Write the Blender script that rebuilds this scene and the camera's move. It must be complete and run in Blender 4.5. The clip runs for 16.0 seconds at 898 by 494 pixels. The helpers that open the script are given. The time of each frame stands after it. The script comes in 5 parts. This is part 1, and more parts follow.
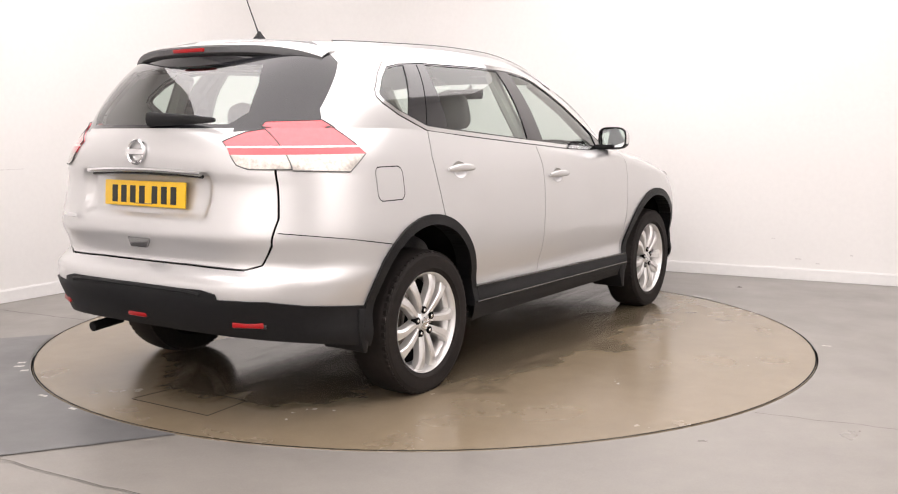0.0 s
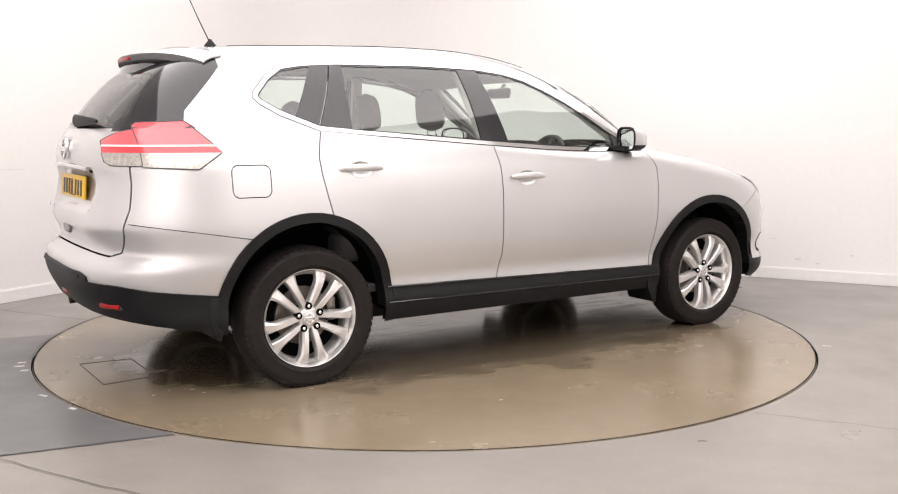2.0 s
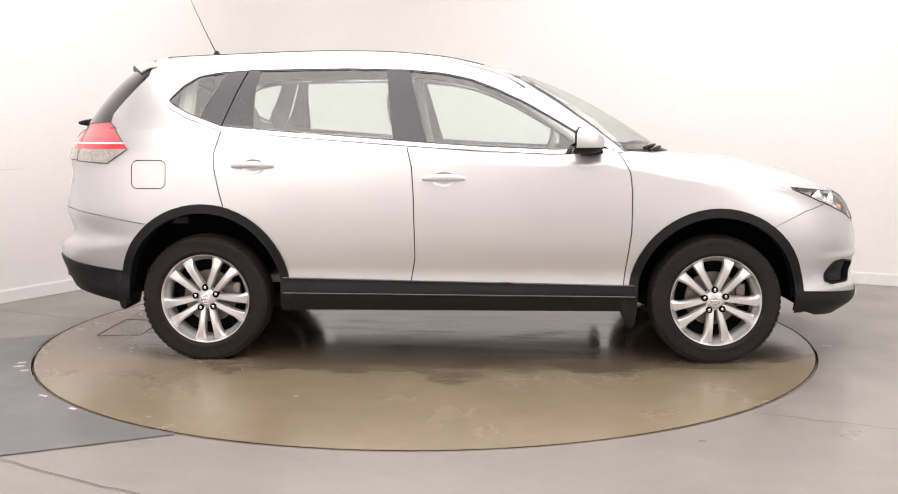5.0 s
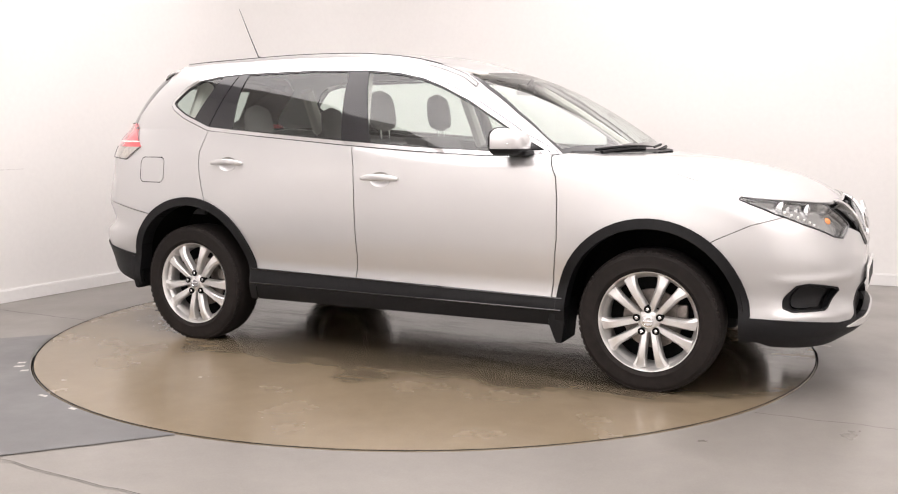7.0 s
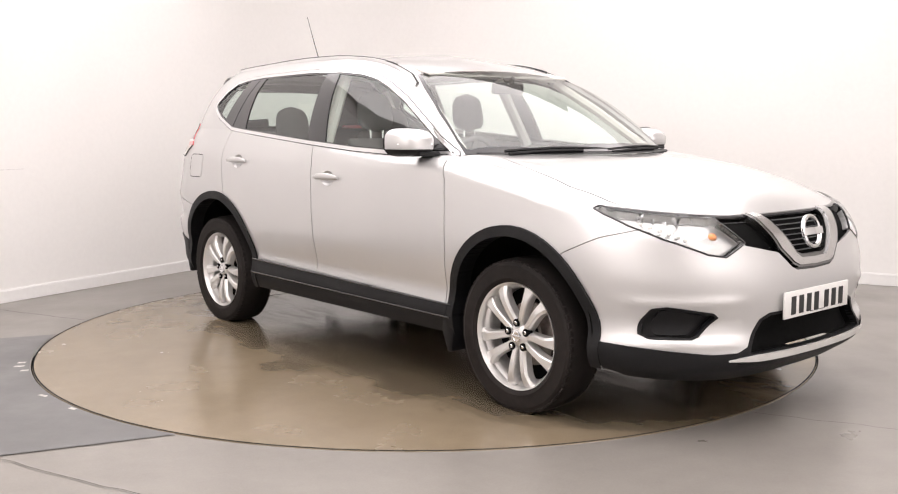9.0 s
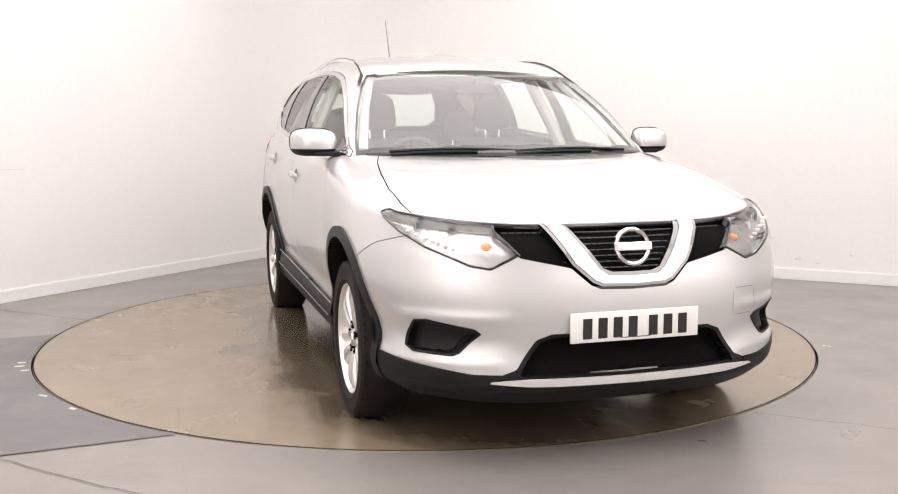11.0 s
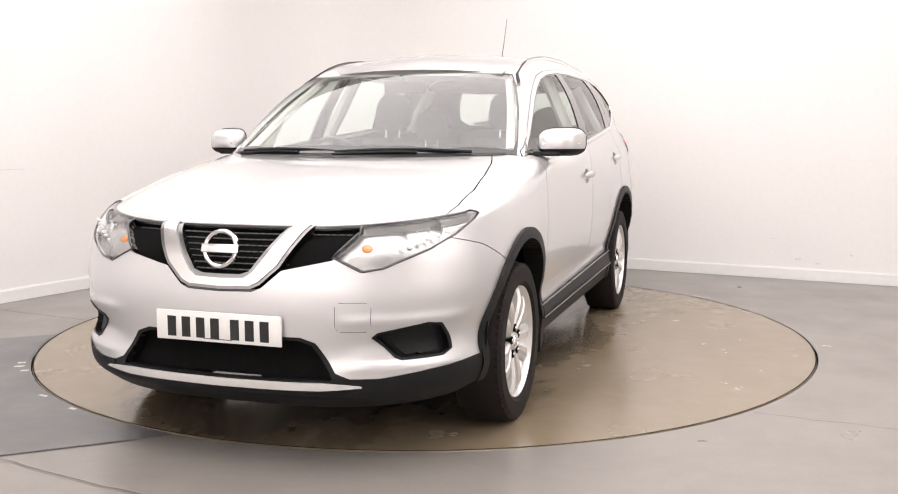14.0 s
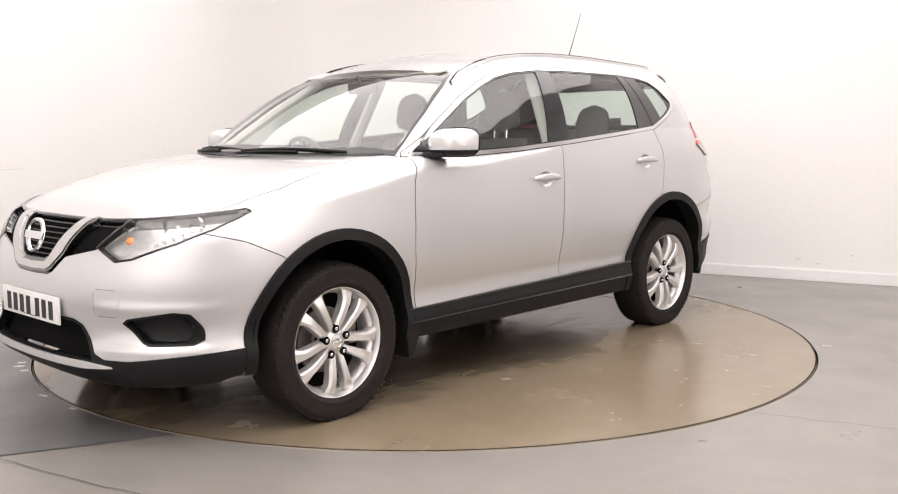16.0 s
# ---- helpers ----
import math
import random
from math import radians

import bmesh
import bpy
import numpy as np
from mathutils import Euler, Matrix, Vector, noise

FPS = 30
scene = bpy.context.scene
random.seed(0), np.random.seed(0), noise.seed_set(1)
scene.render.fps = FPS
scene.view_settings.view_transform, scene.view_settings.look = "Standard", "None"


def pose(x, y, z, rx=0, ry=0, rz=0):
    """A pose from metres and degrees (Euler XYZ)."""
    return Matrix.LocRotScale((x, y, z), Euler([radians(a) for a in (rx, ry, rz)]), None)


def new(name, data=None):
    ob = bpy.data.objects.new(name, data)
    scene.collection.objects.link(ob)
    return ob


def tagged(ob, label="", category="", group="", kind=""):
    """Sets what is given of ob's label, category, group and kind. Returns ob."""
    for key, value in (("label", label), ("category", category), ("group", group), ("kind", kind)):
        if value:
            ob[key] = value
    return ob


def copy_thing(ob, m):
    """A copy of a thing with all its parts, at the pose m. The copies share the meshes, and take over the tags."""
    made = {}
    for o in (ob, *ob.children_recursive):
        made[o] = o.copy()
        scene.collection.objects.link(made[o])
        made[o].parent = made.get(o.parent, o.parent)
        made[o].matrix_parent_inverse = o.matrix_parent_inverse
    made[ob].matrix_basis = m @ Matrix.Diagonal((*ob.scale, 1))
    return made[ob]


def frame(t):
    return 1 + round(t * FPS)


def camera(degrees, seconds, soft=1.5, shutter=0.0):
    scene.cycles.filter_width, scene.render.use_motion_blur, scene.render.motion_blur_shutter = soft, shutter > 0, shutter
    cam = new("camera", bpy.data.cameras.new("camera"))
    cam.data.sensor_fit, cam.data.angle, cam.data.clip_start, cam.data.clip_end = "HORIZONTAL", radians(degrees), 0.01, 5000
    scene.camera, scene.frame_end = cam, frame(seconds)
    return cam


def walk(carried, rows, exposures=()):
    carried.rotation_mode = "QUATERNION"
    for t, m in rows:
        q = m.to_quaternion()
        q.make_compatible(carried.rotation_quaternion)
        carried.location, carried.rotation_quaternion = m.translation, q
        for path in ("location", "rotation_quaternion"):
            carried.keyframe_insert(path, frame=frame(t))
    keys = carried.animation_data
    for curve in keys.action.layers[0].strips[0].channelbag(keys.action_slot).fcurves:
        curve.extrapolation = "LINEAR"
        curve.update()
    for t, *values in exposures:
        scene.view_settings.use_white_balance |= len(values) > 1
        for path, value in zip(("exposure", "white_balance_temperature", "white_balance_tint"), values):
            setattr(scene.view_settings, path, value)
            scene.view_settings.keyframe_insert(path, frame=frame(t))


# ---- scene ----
# ---------------------------------------------------------------- camera, on a fixed stand
cam = camera(50.08, 16.0, soft=1.1)
EYE = pose(0, -5.824, 1.2347, 90 - 7.042, 0, -1.287) @ pose(0, 0, 0, 0, 0, -0.152)
walk(cam, [(0, EYE), (16, EYE)], exposures=[(0, -0.25), (16, -0.25)])

# the turntable's angle in degrees, every half second
ANGLES = [54.87, 49.20, 43.09, 37.38, 31.27, 25.62, 19.61, 14.02, 7.94, 2.05, -3.76, -9.63, -15.46, -21.22, -27.16, -32.84, -38.89,
          -44.67, -50.52, -56.37, -62.17, -68.02, -74.19, -79.98, -86.20, -91.98, -98.19, -104.04, -110.24, -116.03, -122.22, -127.90, -134.08]
CAR_AT = (0.211, 0.094)     # the car's middle on the table
TABLE_R = 2.244

# ---------------------------------------------------------------- light
world = bpy.data.worlds.new("studio_air")
scene.world = world
world.use_nodes = True
world.node_tree.nodes["Background"].inputs[0].default_value = (1.0, 0.97, 0.95, 1)
world.node_tree.nodes["Background"].inputs[1].default_value = 0.3


def area_lamp(x, y, z, sx, sy, watts, rx=0, ry=0, rz=0, colour=(1.0, 0.937, 0.934)):
    data = bpy.data.lights.new("unseen_light", "AREA")
    data.shape, data.size, data.size_y, data.energy, data.color = "RECTANGLE", sx, sy, watts, colour
    ob = new("unseen_light", data)
    ob.matrix_world = pose(x, y, z, rx, ry, rz)
    return ob


# one wide luminous ceiling over the table and the camera
area_lamp(0.3, -1.6, 3.5, 6.6, 7.4, 450)
# added fill lamps turned to the walls behind the camera, which softly return light
area_lamp(-2.0, -4.6, 3.3, 5.0, 0.8, 200, -62, 0, -29)
area_lamp(3.4, -4.2, 3.3, 4.0, 0.8, 125, -62, 0, 59)

# ---------------------------------------------------------------- materials


def material(name, colour, rough=0.5, metal=0.0, coat=0.0, grain=0.0, grain_scale=40.0, bump=0.0, bump_scale=200.0, stain=0.0, stain_scale=3.0, spec=0.5, rough_var=0.0):
    """A principled surface whose colour varies by grain and by stains, with fine relief."""
    m = bpy.data.materials.new(name)
    m.use_nodes = True
    nt = m.node_tree
    b = nt.nodes["Principled BSDF"]
    b.inputs["Base Color"].default_value = (*colour, 1)
    b.inputs["Roughness"].default_value = rough
    b.inputs["Metallic"].default_value = metal
    b.inputs["Coat Weight"].default_value = coat
    b.inputs["Coat Roughness"].default_value = 0.04
    b.inputs["Specular IOR Level"].default_value = spec
    co = nt.nodes.new("ShaderNodeTexCoord")

    def noise_at(scale, detail=4.0):
        n = nt.nodes.new("ShaderNodeTexNoise")
        n.inputs["Scale"].default_value, n.inputs["Detail"].default_value = scale, detail
        nt.links.new(co.outputs["Object"], n.inputs["Vector"])
        return n.outputs["Fac"]

    def scaled(socket, lo, hi):
        r = nt.nodes.new("ShaderNodeMapRange")
        r.inputs["From Min"].default_value, r.inputs["From Max"].default_value = 0.3, 0.7
        r.inputs["To Min"].default_value, r.inputs["To Max"].default_value = lo, hi
        nt.links.new(socket, r.inputs["Value"])
        return r.outputs["Result"]
    if grain or stain:
        f = scaled(noise_at(grain_scale), 1 - grain, 1 + grain)
        g = scaled(noise_at(stain_scale, 6.0), 1 - stain, 1 + stain)
        mul = nt.nodes.new("ShaderNodeMath")
        mul.operation = "MULTIPLY"
        nt.links.new(f, mul.inputs[0])
        nt.links.new(g, mul.inputs[1])
        mix = nt.nodes.new("ShaderNodeVectorMath")
        mix.operation = "SCALE"
        mix.inputs[0].default_value = colour
        nt.links.new(mul.outputs[0], mix.inputs["Scale"])
        nt.links.new(mix.outputs[0], b.inputs["Base Color"])
    if rough_var:
        nt.links.new(scaled(noise_at(stain_scale * 2.3, 5.0), rough - rough_var, rough + rough_var), b.inputs["Roughness"])
    if bump:
        bp = nt.nodes.new("ShaderNodeBump")
        bp.inputs["Strength"].default_value, bp.inputs["Distance"].default_value = bump, 0.002
        nt.links.new(noise_at(bump_scale), bp.inputs["Height"])
        nt.links.new(bp.outputs[0], b.inputs["Normal"])
    return m


def clear_glass(name, tint, rough=0.0, ior=1.5):
    """Thin glass: see-through with a tint, and a clear reflection that grows to grazing."""
    m = bpy.data.materials.new(name)
    m.use_nodes = True
    nt = m.node_tree
    nt.nodes.clear()
    out = nt.nodes.new("ShaderNodeOutputMaterial")
    tr = nt.nodes.new("ShaderNodeBsdfTransparent")
    tr.inputs[0].default_value = (*tint, 1)
    gl = nt.nodes.new("ShaderNodeBsdfGlossy")
    gl.inputs["Roughness"].default_value = rough
    lw = nt.nodes.new("ShaderNodeLayerWeight")
    lw.inputs["Blend"].default_value = 0.5
    pw = nt.nodes.new("ShaderNodeMath")
    pw.operation, pw.inputs[1].default_value = "POWER", 5.0
    nt.links.new(lw.outputs["Facing"], pw.inputs[0])
    fr = nt.nodes.new("ShaderNodeMapRange")
    fr.inputs["To Min"].default_value, fr.inputs["To Max"].default_value = ((ior - 1) / (ior + 1)) ** 2, 0.9
    nt.links.new(pw.outputs[0], fr.inputs["Value"])
    mix = nt.nodes.new("ShaderNodeMixShader")
    nt.links.new(fr.outputs[0], mix.inputs[0])
    nt.links.new(tr.outputs[0], mix.inputs[1])
    nt.links.new(gl.outputs[0], mix.inputs[2])
    nt.links.new(mix.outputs[0], out.inputs[0])
    return m


M_PAINT = material("silver_paint", (0.60, 0.595, 0.595), 0.31, 0.5, 1.0, grain=0.03, grain_scale=900, stain=0.02, stain_scale=2.0)
M_PLASTIC = material("black_plastic", (0.008, 0.008, 0.009), 0.5, spec=0.25, bump=0.25, bump_scale=700, grain=0.15, grain_scale=60)
M_GLOSS = material("gloss_black", (0.015, 0.015, 0.018), 0.08, coat=0.6, grain=0.05)
M_DARK = material("dark_liner", (0.005, 0.005, 0.005), 0.9, spec=0.1, grain=0.2)
M_CHROME = material("chrome", (0.82, 0.82, 0.83), 0.07, 1.0, grain=0.02)
M_SATIN = material("alloy_silver", (0.74, 0.73, 0.72), 0.30, 0.65, 0.4, grain=0.03, grain_scale=300)
M_VEE = material("satin_chrome", (0.66, 0.655, 0.65), 0.24, 1.0, grain=0.03)
M_LAMPDARK = material("lamp_inside", (0.55, 0.545, 0.54), 0.24, 0.7, grain=0.2, grain_scale=60, bump=0.3, bump_scale=80)
M_BEVEL = material("dark_chrome", (0.24, 0.24, 0.24), 0.2, 1.0, grain=0.03)
M_RUBBER = material("tyre_rubber", (0.0135, 0.0105, 0.0095), 0.7, spec=0.25, bump=0.2, bump_scale=300, grain=0.2, grain_scale=30, stain=0.2, stain_scale=5)
M_DISC = material("brake_iron", (0.25, 0.22, 0.2), 0.45, 0.8, grain=0.2, grain_scale=80)
M_RED = material("red_lens", (0.62, 0.045, 0.06), 0.12, coat=1.0, grain=0.05, grain_scale=150)
M_REDDARK = material("dark_red_lens", (0.34, 0.004, 0.006), 0.3, coat=0.15, spec=0.25, grain=0.05)
M_PINK = material("bright_red_lens", (0.74, 0.115, 0.135), 0.15, coat=1.0, grain=0.05)
M_AMBER = material("amber_bulb", (0.9, 0.3, 0.08), 0.2, coat=1.0, grain=0.05)
M_LAMP = material("lamp_reflector", (0.52, 0.51, 0.50), 0.2, 0.7, grain=0.1, grain_scale=120, bump=0.4, bump_scale=90)
M_CLOTH = material("charcoal_cloth", (0.13, 0.127, 0.13), 0.9, grain=0.25, grain_scale=200, bump=0.4, bump_scale=400)
M_TRIM = material("grey_trim", (0.09, 0.09, 0.092), 0.7, grain=0.1, bump=0.3, bump_scale=500)
M_PALE = material("pale_headliner", (0.72, 0.70, 0.66), 0.9, grain=0.06, grain_scale=200)
M_WHITEPLATE = material("white_plate", (0.8, 0.79, 0.77), 0.35, grain=0.02)
M_YELLOWPLATE = material("yellow_plate", (0.85, 0.52, 0.02), 0.35, grain=0.03)
M_INK = material("black_ink", (0.012, 0.012, 0.012), 0.5, grain=0.05)
M_STEEL = material("underbody_steel", (0.010, 0.010, 0.010), 0.7, 0.0, spec=0.2, grain=0.3)
M_MIRROR = material("mirror_glass", (0.8, 0.82, 0.82), 0.02, 1.0)
M_GLASS = clear_glass("tinted_glass", (0.86, 0.94, 0.90), ior=2.15)
M_SCREEN = clear_glass("windscreen_glass", (0.88, 0.94, 0.91), ior=2.4)
M_REARGLASS = clear_glass("rear_glass", (0.80, 0.88, 0.84), ior=2.7)
M_LIP = material("satin_silver", (0.72, 0.71, 0.70), 0.35, 0.3, 0.4, grain=0.03)
M_CLEAR = material("clear_lamp_plastic", (0.50, 0.47, 0.43), 0.25, 0.55, 1.0, grain=0.25, grain_scale=70, bump=0.5, bump_scale=60)
M_LENS = clear_glass("lamp_lens", (0.93, 0.94, 0.94), rough=0.02)
M_WALL = material("white_wall_paint", (0.83, 0.815, 0.80), 0.6, grain=0.012, grain_scale=30, bump=0.15, bump_scale=60, stain=0.015, stain_scale=0.9)
M_BOARD = material("white_skirting", (0.82, 0.81, 0.80), 0.45, grain=0.02, grain_scale=25)
M_CEIL = material("ceiling_paint", (0.8, 0.79, 0.78), 0.8, grain=0.02)
M_SILVERLINE = material("pale_mark", (0.62, 0.60, 0.57), 0.5, grain=0.3, grain_scale=60)


def floor_material(name, base, wet_shade, edge):
    """Painted concrete with scuffs at several sizes; the third value adds drying stains between the edges given, and
    paints in shade below the car.
    """
    m = material(name, base, 0.42)
    nt = m.node_tree
    b = nt.nodes["Principled BSDF"]
    co = nt.nodes.new("ShaderNodeTexCoord")

    def tex(scale, detail, rough=0.55, distort=0.0):
        n = nt.nodes.new("ShaderNodeTexNoise")
        n.inputs["Scale"].default_value, n.inputs["Detail"].default_value = scale, detail
        n.inputs["Roughness"].default_value, n.inputs["Distortion"].default_value = rough, distort
        nt.links.new(co.outputs["Object"], n.inputs["Vector"])
        return n.outputs["Fac"]

    def span(socket, a, c, lo, hi):
        r = nt.nodes.new("ShaderNodeMapRange")
        for key, v in (("From Min", a), ("From Max", c), ("To Min", lo), ("To Max", hi)):
            r.inputs[key].default_value = v
        nt.links.new(socket, r.inputs["Value"])
        return r.outputs["Result"]

    def times(a, c, op="MULTIPLY"):
        n = nt.nodes.new("ShaderNodeMath")
        n.operation = op
        for k, v in enumerate((a, c)):
            if isinstance(v, float):
                n.inputs[k].default_value = v
            else:
                nt.links.new(v, n.inputs[k])
        return n.outputs[0]
    f = times(span(tex(1.3, 6), 0.3, 0.7, 0.93, 1.07), span(tex(9, 8, 0.7), 0.3, 0.7, 0.95, 1.05))
    f = times(f, span(tex(140, 3), 0.3, 0.7, 0.95, 1.05))
    rough = span(tex(2.2, 6), 0.3, 0.7, edge[0], edge[1])
    if wet_shade:
        # drip stains in the middle of the table where cars stand, with the car's shade painted in
        d = nt.nodes.new("ShaderNodeVectorMath")
        d.operation = "LENGTH"
        stretch = nt.nodes.new("ShaderNodeMapping")
        stretch.inputs["Scale"].default_value = (0.42, 0.74, 0)
        stretch.inputs["Location"].default_value = (-0.09, 0.03, 0)
        nt.links.new(co.outputs["Object"], stretch.inputs["Vector"])
        nt.links.new(stretch.outputs[0], d.inputs[0])
        near = span(d.outputs["Value"], 0.60, 1.10, 0.26, -0.34)
        s = times(tex(1.5, 4, 0.5, 0.6), near, "ADD")
        damp_shade = span(s, 0.44, 0.62, 0.0, 1.0)
        edge_line = times(span(s, 0.46, 0.50, 0.0, 1.0), span(s, 0.50, 0.55, 1.0, 0.0))
        # tyre tracks and swept streaks inside the damp part
        sweep = nt.nodes.new("ShaderNodeMapping")
        sweep.inputs["Scale"].default_value = (1.1, 9.0, 1.0)
        sweep.inputs["Rotation"].default_value = (0, 0, 0.25)
        nt.links.new(co.outputs["Object"], sweep.inputs["Vector"])
        streaks = nt.nodes.new("ShaderNodeTexNoise")
        streaks.inputs["Scale"].default_value, streaks.inputs["Detail"].default_value = 1.6, 3
        streaks.inputs["Distortion"].default_value = 0.9
        nt.links.new(sweep.outputs[0], streaks.inputs["Vector"])
        swept = times(span(streaks.outputs["Fac"], 0.45, 0.64, 0.0, 1.0), damp_shade)
        # darker colour over the whole car footprint: damp plus painted contact shade
        f = times(f, span(damp_shade, 0, 1, 1.0, wet_shade))
        f = times(f, span(swept, 0, 1, 1.0, 1.25))
        f = times(f, span(edge_line, 0, 1, 1.0, 0.88))
        rough = times(rough, span(damp_shade, 0, 1, 1.0, 0.55))
        rough = times(rough, span(swept, 0, 1, 1.0, 1.5))
    v = nt.nodes.new("ShaderNodeVectorMath")
    v.operation = "SCALE"
    v.inputs[0].default_value = base
    nt.links.new(f, v.inputs["Scale"])
    b.inputs["Specular IOR Level"].default_value = 1.0 if wet_shade else 0.8
    nt.links.new(v.outputs[0], b.inputs["Base Color"])
    nt.links.new(rough, b.inputs["Roughness"])
    bp = nt.nodes.new("ShaderNodeBump")
    bp.inputs["Strength"].default_value, bp.inputs["Distance"].default_value = 0.025 if wet_shade else 0.08, 0.002
    nt.links.new(tex(60, 5), bp.inputs["Height"])
    nt.links.new(bp.outputs[0], b.inputs["Normal"])
    return m


M_FLOOR = floor_material("grey_floor_paint", (0.232, 0.215, 0.195), 0, (0.27, 0.42))
M_TABLE = floor_material("tan_table_paint", (0.236, 0.187, 0.126), 0.44, (0.19, 0.30))
M_MAT = floor_material("dark_floor_paint", (0.125, 0.123, 0.125), 0, (0.3, 0.5))

# ---------------------------------------------------------------- mesh helpers


def mesh_of(bm, name, mat, sharp=38.0, smooth=True):
    for e in bm.edges:
        if len(e.link_faces) == 2:
            e.smooth = e.calc_face_angle(0.0) < radians(sharp)
    for f in bm.faces:
        f.smooth = smooth
    me = bpy.data.meshes.new(name)
    bm.to_mesh(me)
    bm.free()
    me.materials.append(mat)
    return me


def part(name, bm, mat, parent=None, label="", sharp=38.0, smooth=True, at=None):
    """Links a bmesh as one mesh object under a thing or a part."""
    ob = new(name, mesh_of(bm, name, mat, sharp, smooth))
    ob.parent = parent
    if at is not None:
        ob.matrix_basis = at
    if label:
        ob["label"] = label
    return ob


def thing(name, label, category, group="", kind="", at=None):
    ob = new(name)
    ob.empty_display_size = 0.1
    if at is not None:
        ob.matrix_basis = at
    return tagged(ob, label, category, group, kind)


def grid_bm(P, closed=False):
    """A sheet of quads through an array of rows of points."""
    bm = bmesh.new()
    n, m = P.shape[:2]
    vs = [[bm.verts.new(P[i, j]) for j in range(m)] for i in range(n)]
    for i in range(n if closed else n - 1):
        for j in range(m - 1):
            q = [vs[i][j], vs[(i + 1) % n][j], vs[(i + 1) % n][j + 1], vs[i][j + 1]]
            bm.faces.new(q)
    bmesh.ops.remove_doubles(bm, verts=bm.verts, dist=1e-5)
    return bm


def add_box(bm, x, y, z, sx, sy, sz, bevel=0.0, m=None, seg=2):
    """A box by its middle and sizes, with rounded edges, added to bm."""
    b = bmesh.new()
    bmesh.ops.create_cube(b, size=1, matrix=Matrix.Diagonal((sx, sy, sz, 1)))
    if bevel:
        bmesh.ops.bevel(b, geom=b.edges, offset=bevel, segments=seg, affect="EDGES", profile=0.5)
    bmesh.ops.transform(b, matrix=Matrix.Translation((x, y, z)) @ (m or Matrix()), verts=b.verts)
    join(bm, b)


def join(bm, b):
    me = bpy.data.meshes.new("tmp")
    b.to_mesh(me)
    b.free()
    bm.from_mesh(me)
    bpy.data.meshes.remove(me)
    return bm


def box(*a, **k):
    bm = bmesh.new()
    add_box(bm, *a, **k)
    return bm


def flipped(bm):
    """The mirror image across the car's middle."""
    b = bm.copy()
    bmesh.ops.transform(b, matrix=Matrix.Diagonal((1, -1, 1, 1)), verts=b.verts)
    bmesh.ops.reverse_faces(b, faces=b.faces)
    return b


def both(bm):
    """The half and its mirror image in one, welded at the middle."""
    b = flipped(bm)
    join(bm, b)
    bmesh.ops.remove_doubles(bm, verts=[v for v in bm.verts if abs(v.co.y) < 1e-3], dist=1e-3)
    return bm


def lathe(profile, n=48, axis="y", closed=True):
    """A ring or disc: (radius, along) pairs turned round the y axis."""
    P = np.array([[(r * math.cos(2 * math.pi * k / n), a, r * math.sin(2 * math.pi * k / n)) for r, a in profile] for k in range(n)])
    return grid_bm(P, closed=True)


def tube(points, radius, n=10, taper=None):
    """A round bar along points."""
    pts = [Vector(q) for q in points]
    rows = []
    for i, q in enumerate(pts):
        d = (pts[min(i + 1, len(pts) - 1)] - pts[max(i - 1, 0)]).normalized()
        side = d.cross(Vector((0, 0, 1)) if abs(d.z) < 0.95 else Vector((1, 0, 0))).normalized()
        up = side.cross(d)
        r = radius * (1 if taper is None else 1 + (taper - 1) * i / (len(pts) - 1))
        rows.append([q + (side * math.cos(2 * math.pi * k / n) + up * math.sin(2 * math.pi * k / n)) * r for k in range(n + 1)])
    bm = grid_bm(np.array([[tuple(v) for v in row] for row in rows]))
    for ring in (rows[0], rows[-1]):
        vs = [bm.verts.new(v) for v in ring[:-1]]
        bm.faces.new(vs)
    bmesh.ops.remove_doubles(bm, verts=bm.verts, dist=1e-5)
    bmesh.ops.recalc_face_normals(bm, faces=bm.faces)
    return bm


def prism(poly, lo, hi, axes=(0, 2), bevel=0.0):
    """A plate: a polygon in two axes, thick along the third."""
    third = 3 - axes[0] - axes[1]
    bm = bmesh.new()
    vs = []
    for q in poly:
        c = [0, 0, 0]
        c[axes[0]], c[axes[1]], c[third] = q[0], q[1], lo
        vs.append(bm.verts.new(c))
    f = bm.faces.new(vs)
    r = bmesh.ops.extrude_face_region(bm, geom=[f])
    d = [0, 0, 0]
    d[third] = hi - lo
    bmesh.ops.translate(bm, vec=d, verts=[v for v in r["geom"] if isinstance(v, bmesh.types.BMVert)])
    bmesh.ops.recalc_face_normals(bm, faces=bm.faces)
    if bevel:
        bmesh.ops.bevel(bm, geom=bm.edges, offset=bevel, segments=2, affect="EDGES", profile=0.5)
    return bm


def inside(poly, a, b):
    hit = False
    for (x0, y0), (x1, y1) in zip(poly, poly[1:] + poly[:1]):
        if (y0 > b) != (y1 > b) and a < x0 + (b - y0) / (y1 - y0) * (x1 - x0):
            hit = not hit
    return hit


